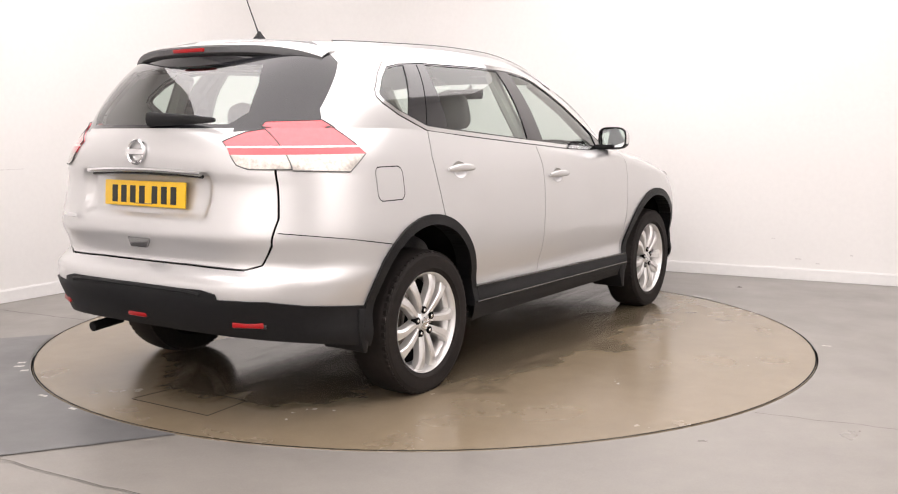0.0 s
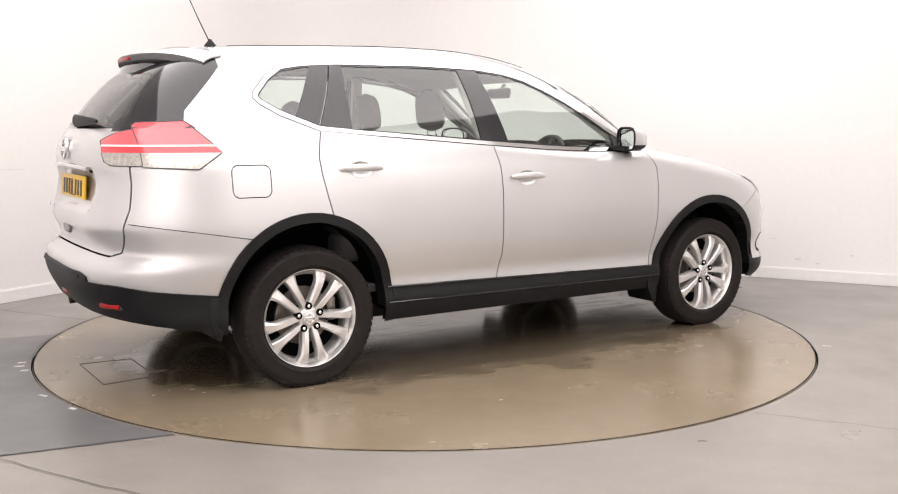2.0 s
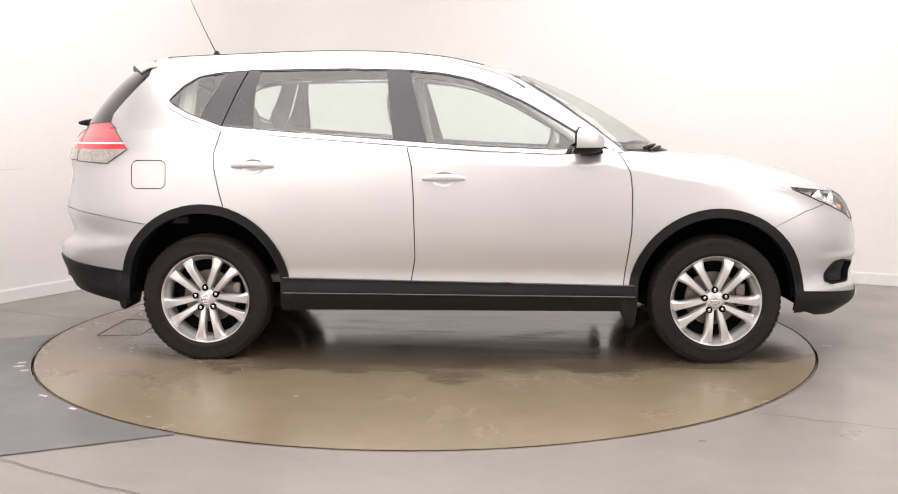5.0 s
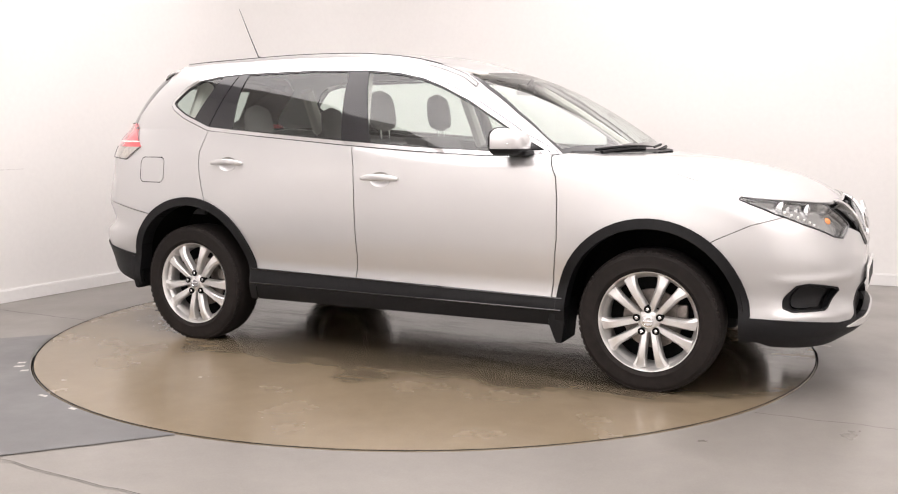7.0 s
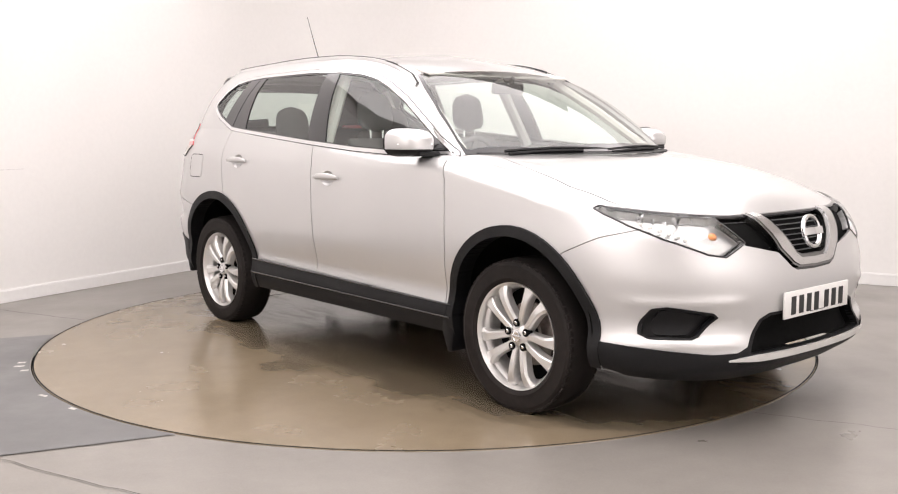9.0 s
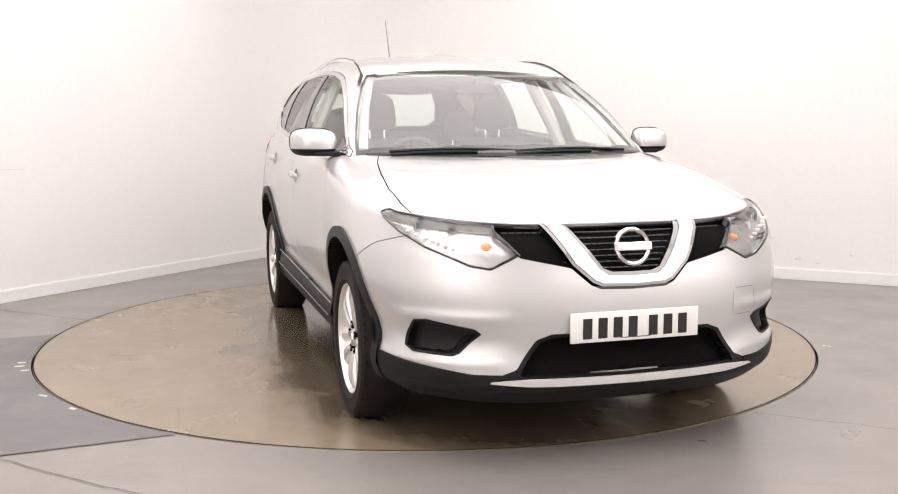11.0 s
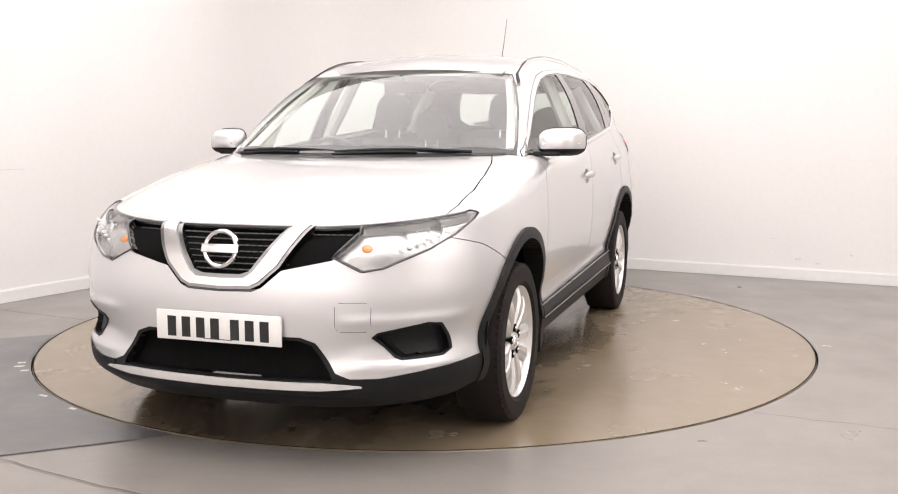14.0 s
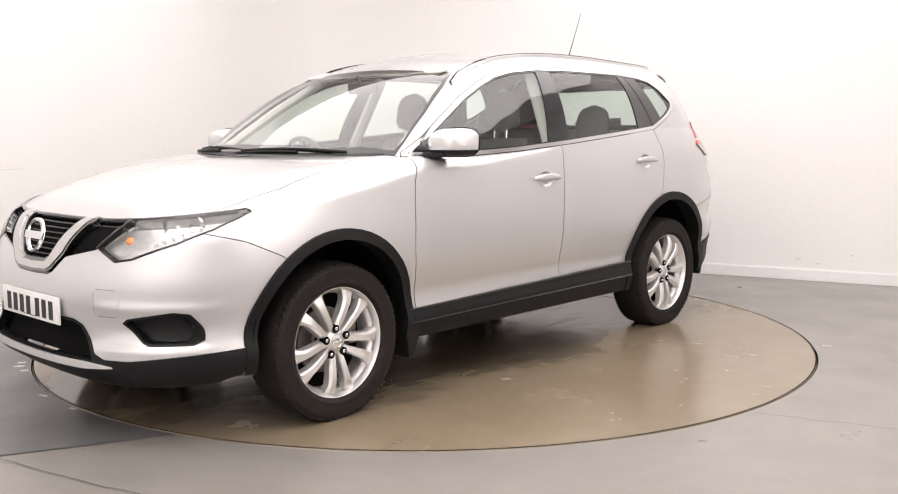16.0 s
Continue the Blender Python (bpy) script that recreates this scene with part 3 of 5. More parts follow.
vee = take(low, VEE, (1, 2), FRONT)
GRILLE = [(-.01, .99), (.51, .99), (.51, .87), (.425, .765), (.235, .725), (.165, .66), (-.01, .65)]
grille = take(low, GRILLE, (1, 2), FRONT)

VEE_OUT = [(.335, .99), (.335, .875), (.243, .728), (.170, .664), (.133, .648), (-.01, .643), (-.01, .99)]
vee_line = take(low, VEE_OUT, (1, 2), FRONT)
fog_line = take(low, inset(FOG, -.008), (1, 2), FRONT)

# rear lamps, tailgate
lamp_outer = take(low, [(-2.075, 1.245), (-2.058, 1.261), (-1.86, 1.30), (-1.875, 1.258), (-1.752, 1.127), (-1.862, 1.052), (-2.075, 1.062)], (0, 2), SIDE)
lamp_outer_up = take(up, [(-2.075, 1.20), (-2.075, 1.245), (-2.058, 1.261), (-1.885, 1.268), (-1.80, 1.2)], (0, 2), lambda c: c.y > .3 and c.x < -1.7)
lamp_inner = take(low, [(.458, 1.178), (.48, 1.16), (.54, 1.085), (.59, 1.068), (.84, 1.066), (.84, 1.275), (.724, 1.262), (.66, 1.245), (.53, 1.216)], (1, 2), lambda c: c.x < -2.05)

lamp_shade = take(low, [(-2.3, 1.20), (-2.075, 1.230), (-2.0, 1.24), (-1.9, 1.30), (-2.3, 1.30)], (0, 2), lambda c: c.y > .47 and c.z > 1.21)
# gaps between panels
G = lambda line, w=.0055, axes=(0, 2), t=SIDE: take(low, ribbon(line, w), axes, t, keep=False)
DOOR_F = [(.825, 1.14), (.855, 1.08), (.895, 1.0), (.905, .897), (.905, .7), (.884, .52), (.868, .38)]
DOOR_B = [(-.275, 1.2), (-.262, 1.12), (-.24, 1.03), (-.232, .9), (-.228, .72), (-.226, .55), (-.25, .42)]
DOOR_R = [(-1.245, 1.26), (-1.262, 1.2), (-1.288, 1.10), (-1.282, 1.02), (-1.255, .9), (-1.225, .79)]
for line in (DOOR_F, DOOR_B, DOOR_R):
    G(line)
G([(-2.30, .835), (-2.164, .814), (-1.9, .775), (-1.64, .73)], .004, t=lambda c: c.y > .712 and c.x < -1.6)
G([(1.93, .835), (1.80, .80), (1.66, .735), (1.60, .70)], .0035, t=lambda c: c.y > .5 and c.x > 1.5)
GATE = [(-.01, .662), (.30, .662), (.57, .655), (.635, .675), (.692, .76), (.712, .87), (.682, 1.09)]
G(GATE, .008, (1, 2), REAR)

# split the rest of the lower skin into its panels
tailgate_low = take(low, [(-.02, .655), (.57, .65), (.640, .67), (.697, .76), (.717, .87), (.687, 1.09), (.687, 1.4), (-.02, 1.4)], (1, 2), lambda c: c.x < -1.98)
door_front = take(low, [(.83, 1.2), (.855, 1.08), (.895, 1.0), (.905, .897), (.905, .7), (.884, .52), (.866, .2), (-.25, .2), (-.226, .55), (-.232, .9), (-.24, 1.03), (-.275, 1.2)], (0, 2), SIDE)
door_rear = take(low, [(-.275, 1.3), (-.24, 1.03), (-.232, .9), (-.226, .55), (-.25, .2), (-1.0, .2), (-1.225, .79), (-1.255, .9), (-1.282, 1.02), (-1.288, 1.10), (-1.262, 1.2), (-1.245, 1.3)], (0, 2), SIDE)
HANDLES = ((-.072, .973, door_front), (-1.075, 1.040, door_rear))


def cup_line(x, z, n=28):
    return [(x + .062 * math.cos(2 * math.pi * k / n), z - .006 + .040 * math.sin(2 * math.pi * k / n)) for k in range(n)]


for hx, hz, skin in HANDLES:
    take(skin, cup_line(hx, hz), (0, 2), keep=False)
bumper_f = take(low, [(3, .2), (3, 1.2), (1.93, .90), (1.93, .835), (1.80, .80), (1.66, .735), (1.60, .70), (1.60, .2)], (0, 2), lambda c: c.x > 1.5)
bumper_r = take(low, [(-3, .2), (-3, .95), (-2.30, .835), (-2.164, .814), (-1.9, .775), (-1.64, .73), (-1.64, .2)], (0, 2), lambda c: c.x < -1.6)
fender = take(low, [(.5, .1), (3, .1), (3, 1.3), (.5, 1.3)], (0, 2))
quarter = low

# ---- upper skin: side windows, chrome surround, rear glass, windscreen
UP = lambda c: c.y > 0.4
WIN_TOP = [(.845, 1.122), (.67, 1.210), (.52, 1.300), (.36, 1.392), (.20, 1.466), (.07, 1.515), (-.07, 1.545), (-.26, 1.564), (-.6, 1.573), (-1.1, 1.567), (-1.29, 1.554), (-1.405, 1.534), (-1.49, 1.480), (-1.562, 1.404), (-1.568, 1.374), (-1.54, 1.345)]
WIN_BOT = [(-1.45, 1.295), (-1.26, 1.224), (-1.1, 1.209), (-.85, 1.189), (-.36, 1.150), (.1, 1.117), (.5, 1.098), (.86, 1.104)]
outer_line = take(up, inset(WIN_TOP + WIN_BOT, -.0045), (0, 2), UP)
dlo = take(outer_line, WIN_TOP + WIN_BOT, (0, 2), UP)
inner = take(dlo, inset(WIN_TOP + WIN_BOT, .019), (0, 2))
chrome_side = dlo
opening = take(inner, inset(WIN_TOP + WIN_BOT, .026), (0, 2))
seal = inner
mirror_sail = take(opening, [(.645, 1.0), (.645, 1.4), (.95, 1.4), (.95, 1.0)])
PILLAR_B = [(-.375, 1.6), (-.385, 1.545), (-.335, 1.15), (-.335, 1.0), (-.155, 1.0), (-.155, 1.14), (-.262, 1.54), (-.27, 1.6)]
QUARTER_BLACK = [(-1.245, 1.6), (-1.25, 1.53), (-1.385, 1.27), (-1.39, 1.1), (-1.09, 1.1), (-1.085, 1.2), (-1.085, 1.45), (-1.055, 1.6)]
pillar_b = take(opening, PILLAR_B)
take(opening, ribbon([(-1.12, 1.58), (-1.135, 1.545), (-1.262, 1.23), (-1.28, 1.18)], .007), keep=False)
glass_front = take(opening, [(-.3, 1.0), (.7, 1.0), (.7, 1.6), (-.3, 1.6)])
quarter_black = take(opening, QUARTER_BLACK)
glass_rear = take(opening, [(-1.15, 1.0), (-.3, 1.0), (-.3, 1.6), (-1.15, 1.6)])
glass_quarter = opening

# rear screen
D_LINE = [(-1.69, 1.52), (-1.80, 1.40), (-1.875, 1.315), (-1.886, 1.265), (-1.875, 1.2), (-2.6, 1.2), (-2.6, 1.7), (-1.69, 1.7)]
rear_all = take(up, D_LINE, (0, 2), lambda c: c.x < -1.6)
take(rear_all, [(-.01, 1.232), (.46, 1.232), (.47, 1.2), (-.01, 1.2)], (1, 2), keep=False)
glass_back = take(rear_all, [(-.01, 1.252), (.44, 1.252), (.50, 1.30), (.475, 1.42), (.43, 1.505), (-.01, 1.52)], (1, 2))
back_roof = take(rear_all, [(-.01, 1.575), (.9, 1.55), (.9, 1.8), (-.01, 1.8)], (1, 2))
back_black = rear_all

# windscreen and front pillars
ws_all = take(up, [(.3, -.01), (.345, -.01), (.335, .3), (.278, .568), (.42, .632), (.62, .698), (.80, .742), (.905, .760), (1.3, .74), (1.3, -.01)], (0, 1), lambda c: c.x > .2 and c.y < .78)
ws_clear = take(ws_all, [(.365, -.01), (.353, .3), (.305, .556), (.43, .620), (.62, .687), (.80, .732), (.87, .735), (.94, .62), (1.05, .45), (1.11, .2), (1.118, -.01)], (0, 1))
ws_black = ws_all
body_up = up

roof = oriented(grid_bm(roof_sheet()))
hood = oriented(grid_bm(hood_sheet()))


def half_panel(name, bm, mat, label="", depth=.012, out=0.0, parent=None):
    """A panel that crosses the middle of the car: mirrored, welded, and turned in at its edge."""
    oriented(bm)
    both(bm)
    if out:
        moved_out(bm, out)
    if depth:
        thick(bm, depth)
    return part(name, bm, mat, parent or car, label)


def pair_panel(name, bm, mat, label="", depth=.012, out=0.0, parents=(None, None)):
    """A panel and its mirror image, left and right."""
    oriented(bm)
    if out:
        moved_out(bm, out)
    if depth:
        thick(bm, depth)
    b = flipped(bm)
    return [part(name, bm, mat, parents[0] or car, label), part(name, b, mat, parents[1] or car, label)]


# the bonnet ends along a seam on the wing's shoulder; the strip outside it belongs to the wing
HOOD_SEAM = [(.80, .57), (.97, .662), (1.15, .712), (1.35, .742), (1.55, .756), (1.75, .753), (1.9, .733), (2.1, .69)]
take(hood, ribbon(HOOD_SEAM, .006), (0, 1), keep=False)
wing_top = take(hood, HOOD_SEAM + [(2.1, 1.0), (.80, 1.0)], (0, 1))
join(fender, oriented(wing_top))
bmesh.ops.remove_doubles(fender, verts=fender.verts, dist=1.5e-3)
bmesh.ops.translate(hood, vec=(-.003, 0, 0), verts=hood.verts)
half_panel("bonnet", hood, M_PAINT, "smooth silver bonnet")
edge_line = spaced(TOP[:next(k for k in range(NU) if TOP[k, 0] < 1.74)], 40)
edge_line = [(q[0] + .004, q[1] * 1.002, q[2] - .005) for q in edge_line]
part("bonnet_seal", tube([(q[0], -q[1], q[2]) for q in edge_line[:0:-1]] + edge_line, .0105, 8), M_GLOSS, car, "black seal below the bonnet edge")
half_panel("roof", roof, M_PAINT, "silver roof", 0)
half_panel("front_bumper", bumper_f, M_PAINT, "silver front bumper skin")
half_panel("rear_bumper", bumper_r, M_PAINT, "silver rear bumper skin")
tailgate = half_panel("tailgate", tailgate_low, M_PAINT, "silver tailgate")
half_panel("front_valance", valance_f, M_PLASTIC, "black plastic lower bumper", .03, .006)
half_panel("rear_valance", valance_r, M_PLASTIC, "black plastic lower bumper", .03, .008)
half_panel("mouth_surround", frame_m, M_PLASTIC, "black plastic surround", .03, .002)
half_panel("lip", lip, M_LIP, "silver lip strip", .01, .012)
half_panel("air_intake", mouth, M_DARK, "black lower air intake", -.05, -.05)
pair_panel("front_wing", fender, M_PAINT)
doors_f = pair_panel("front_door", door_front, M_PAINT)
doors_r = pair_panel("rear_door", door_rear, M_PAINT)
quarters = pair_panel("rear_quarter", quarter, M_PAINT, "silver rear quarter panel", .01)


def arch_lip(bm, x, r, depth):
    """The edge of an arch flare, turned in towards the wheel."""
    at = {}
    for v in bm.verts:
        a = math.atan2(v.co.z - arch_z(x), v.co.x - x)
        if abs(math.hypot(v.co.x - x, v.co.z - arch_z(x)) - r) < .003 and -.1 < a < math.pi + .1:
            at[round(a, 3)] = v.co.copy()
    q = [at[k] for k in sorted(at)]
    rows = [[(c.x, c.y, c.z), (c.x, c.y - depth * .4, c.z), (c.x, c.y - depth, c.z)] for c in q]
    return grid_bm(np.array(rows))


for key, x in (("front", WHEEL_X), ("rear", -WHEEL_X)):
    arch = oriented(black["arch_" + key])
    moved_out(arch, .012)
    lips = [arch_lip(arch, x, r, d) for r, d in ((.408, .09), (.455, .035))]
    for b in lips:
        join(arch, b)
    mirror = flipped(arch)
    part("wheel_arch", arch, M_PLASTIC, car, "black plastic arch flare")
    part("wheel_arch", mirror, M_PLASTIC, car, "black plastic arch flare")
sill_top = take(black["sill"], [(-1.3, .368), (1.3, .352), (1.3, .6), (-1.3, .6)])
sills = pair_panel("sill", sill_top, M_PLASTIC, "black plastic sill cladding", .03, .014)
pair_panel("sill_skirt", black["sill"], M_PLASTIC, "", .03, .006, parents=sills)
for k, q in enumerate(sills):
    side_sign = 1 if k == 0 else -1
    # gloss tubes added to draw the thin highlight along the cladding's edges
    for z0, z1, out in ((.366, .352, .906), (.446, .408, .893)):
        bead = tube([(x, side_sign * out, z0 + (z1 - z0) * (x + 1.0) / 1.95) for x in np.linspace(-.93, .93, 12)], .0045, 6)
        part("sill_bead", bead, M_GLOSS, q, "thin gloss bead added for the highlight along the cladding's edge")
body_half = pair_panel("body_frame", body_up, M_PAINT, "silver window frame and pillars", .02)
pair_panel("window_chrome", chrome_side, M_CHROME, "chrome window surround", .006, .003)
pair_panel("outer_seal", outer_line, M_GLOSS, "black outer window seal", .01, -.001)
pair_panel("lamp_shade", lamp_shade, M_GLOSS, "black glass above the rear lamp", .01)
pair_panel("window_seal", seal, M_GLOSS, "black window seal", .01, -.001)
pair_panel("door_pillar", pillar_b, M_GLOSS, "black pillar cover", .01, 0)
pair_panel("quarter_cover", quarter_black, M_GLOSS, "black quarter glass border", .01, 0)
pair_panel("mirror_sail", mirror_sail, M_GLOSS, "black mirror foot panel", .01, .003)
for nm, g in (("front_window", glass_front), ("rear_window", glass_rear), ("quarter_window", glass_quarter)):
    for o in pair_panel(nm, g, M_GLASS, "tinted window glass", 0, -.004):
        o.visible_shadow = False
half_panel("rear_screen", glass_back, M_REARGLASS, "tinted rear screen", 0).visible_shadow = False
half_panel("rear_screen_border", back_black, M_GLOSS, "black glass border", .01)
half_panel("roof_edge", back_roof, M_GLOSS, "black panel below the spoiler", 0)
half_panel("windscreen", ws_clear, M_SCREEN, "clear windscreen", 0).visible_shadow = False
half_panel("windscreen_border", ws_black, M_GLOSS, "black windscreen border", 0)

# dark inner shell that shows in the gaps
liner = oriented(grid_bm(lower_body(.022)))
for x in (WHEEL_X, -WHEEL_X):
    take(liner, arch_line(x, .415), (0, 2), SIDE, keep=False)
for poly in (MOUTH, FOG, LAMP, GRILLE):
    take(liner, poly, (1, 2), lambda c: c.x > 1.62, keep=False)
half_panel("inner_shell", liner, M_DARK, "dark inner body shell", 0)


def grilles():
    grid = half_panel("grille", grille, M_DARK, "black mesh grille", -.03, -.03)
    bm = bmesh.new()
    for r in range(8):
        z = .70 + .021 * r
        for k in range(-18, 19):
            y = .027 * k + (.0135 if r % 2 else 0)
            if abs(y) > .47 or (abs(y) > .40 and z < .78) or (abs(y) > .22 and z < .735):
                continue
            x = 2.235 - .12 * (y / .6) ** 2 - max(0, z - .72) * .55
            add_box(bm, x - .028, y, z, .012, .022, .004, .001, seg=1)
    part("grille_mesh", bm, M_TRIM, grid)
    half_panel("grille_outline", vee_line, M_GLOSS, "black line round the surround", .01, -.002)
    pair_panel("fog_frame", fog_line, M_PLASTIC, "black frame", .02, .004)
    bevel = take(vee, [(.248, .99), (.248, .870), (.133, .716), (.100, .694), (-.01, .690), (-.01, .99)], (1, 2))
    half_panel("surround_bevel", bevel, M_BEVEL, "darker chrome inner bevel", .025, .004)
    outer = take(vee, [(.325, .99), (.325, .875), (.235, .735), (.165, .672), (.13, .657), (-.01, .652), (-.01, .662), (.126, .667), (.158, .681), (.224, .741), (.310, .880), (.310, .99)], (1, 2))
    half_panel("surround_edge", outer, M_BEVEL, "darker chrome outer bevel", .03, .008)
    half_panel("grille_surround", vee, M_VEE, "chrome V-shaped grille surround", .03, .012)


grilles()


# ---------------------------------------------------------------- lamps
def sphere(x, y, z, sx, sy, sz, u=20, v=12):
    bm = bmesh.new()
    bmesh.ops.create_uvsphere(bm, u_segments=u, v_segments=v, radius=1, matrix=Matrix.Translation((x, y, z)) @ Matrix.Diagonal((sx, sy, sz, 1)))
    return bm


def turned_x(bm, x, y, z, tilt=0):
    """Puts a lathe about the y axis so that its axis points forward along x."""
    bmesh.ops.transform(bm, matrix=Matrix.Translation((x, y, z)) @ pose(0, 0, 0, 0, tilt, 0) @ pose(0, 0, 0, 0, 0, -90), verts=bm.verts)
    return bm


def headlamps():
    oriented(lamp_f)
    for side in (1, -1):
        src = lamp_f.copy() if side == 1 else flipped(lamp_f)
        lens = part("headlamp", src.copy(), M_LENS, car, "clear headlamp lens over a chrome reflector")
        lens.visible_shadow = False
        back = thick(moved_out(src.copy(), -.036), -.033)
        part("housing", back, M_LAMPDARK, lens, "chrome lamp housing")
        rim = src.copy()
        edges = [e for e in rim.edges if len(e.link_faces) == 1]
        lip_bm = bmesh.new()
        for e in edges:
            a, b = e.verts[0].co, e.verts[1].co
            if (a - b).length > 1e-4:
                join(lip_bm, tube([a, b], .0045, 5))
        part("lamp_edge", lip_bm, M_GLOSS, lens, "thin black lamp edge")
        for y, z, r, x in ((.60, .835, .050, 1.995), (.71, .862, .040, 1.895)):
            bowl = turned_x(lathe([(r, .02), (r * .93, .004), (r * .7, -.022), (r * .3, -.036), (.002, -.038)], 28), x, y * side, z)
            part("reflector", bowl, M_CHROME, lens, "round chrome reflector")
            part("bulb", sphere(x - .012, y * side, z, .018, .011, .011), M_LAMP, lens)
        for k in range(7):
            y = .53 + .035 * k
            t = y / .911
            x = 2.165 - .92 * (1 - (1 - t ** 2.75) ** (1 / 2.75)) - .022
            part("reflector_rib", box(x - .008, y * side, .795 + .30 * (y - .53), .016, .003, .050, .001, seg=1), M_CHROME, lens)
        part("indicator", sphere(2.085, .520 * side, .797, .020, .022, .018), M_AMBER, lens, "amber indicator bulb")
        for k in range(9):
            y = .55 + .028 * k
            part("running_light", box(2.085 - .50 * (y - .55) - .9 * max(0, y - .64) ** 1.5, y * side, .752 + .46 * (y - .55), .010, .020, .011, .003), M_WHITEPLATE, lens)
        src.free()


headlamps()


def tail_lamps():
    for src, nm in ((lamp_outer, "tail_lamp"), (lamp_inner, "gate_lamp")):
        oriented(src)
        moved_out(src, .006)
        top = take(src, [(-3, 1.163), (3, 1.163), (3, 1.5), (-3, 1.5)], (0, 2))
        strip = take(src, [(-3, 1.155), (3, 1.155), (3, 1.2), (-3, 1.2)], (0, 2))
        red = take(src, [(-3, 1.127), (3, 1.127), (3, 1.2), (-3, 1.2)], (0, 2))
        if nm == "tail_lamp":
            extra = oriented(lamp_outer_up)
            moved_out(extra, .006)
            join(top, extra)
            bmesh.ops.remove_doubles(top, verts=top.verts, dist=2e-4)
            # weld the joint between the two skins
            edge = {v for e in top.edges if len(e.link_faces) == 1 for v in e.verts}
            bmesh.ops.remove_doubles(top, verts=[v for v in edge if 1.222 < v.co.z < 1.250 and v.co.x > -2.06], dist=8e-3)
        rims = []
        for piece in (top, src):
            rim = bmesh.new()
            for e in [e for e in piece.edges if len(e.link_faces) == 1]:
                a, b = e.verts[0].co, e.verts[1].co
                flat = abs(a.z - 1.163) < 1e-3 and abs(b.z - 1.163) < 1e-3 or abs(a.z - 1.127) < 1e-3 and abs(b.z - 1.127) < 1e-3
                if (a - b).length > 1e-4 and not flat:
                    join(rim, tube([a, b], .0026, 5))
            rims.append(rim)
        for side in (1, -1):
            get = (lambda b: b.copy()) if side == 1 else flipped
            lamp = part(nm, thick(get(top), .02), M_PINK, car, "red and clear rear lamp")
            part("light_strip", thick(get(strip), .01), M_WHITEPLATE, lamp, "thin white strip")
            part("lower_red", thick(get(red), .01), M_RED, lamp, "deeper red band")
            part("clear_lens", thick(get(src), .02), M_CLEAR, lamp, "clear lower lens")
            for rim in rims:
                part("lamp_edge", get(rim), M_TRIM, lamp, "dark lamp edge")


tail_lamps()


def fog_pockets():
    oriented(fog)
    for side in (1, -1):
        src = fog.copy() if side == 1 else flipped(fog)
        ring = thick(moved_out(src.copy(), -.032), -.036)
        pocket = part("fog_pocket", ring, M_PLASTIC, car, "black fog lamp blank")
        c = Vector((0, 0, 0))
        for v in src.verts:
            c += v.co / len(src.verts)
        inner_p = src.copy()
        bmesh.ops.transform(inner_p, matrix=Matrix.Translation(c) @ Matrix.Scale(.72, 4) @ Matrix.Translation(-c), verts=inner_p.verts)
        part("blank", thick(moved_out(inner_p, -.020), .015), M_PLASTIC, pocket)
        src.free()


fog_pockets()


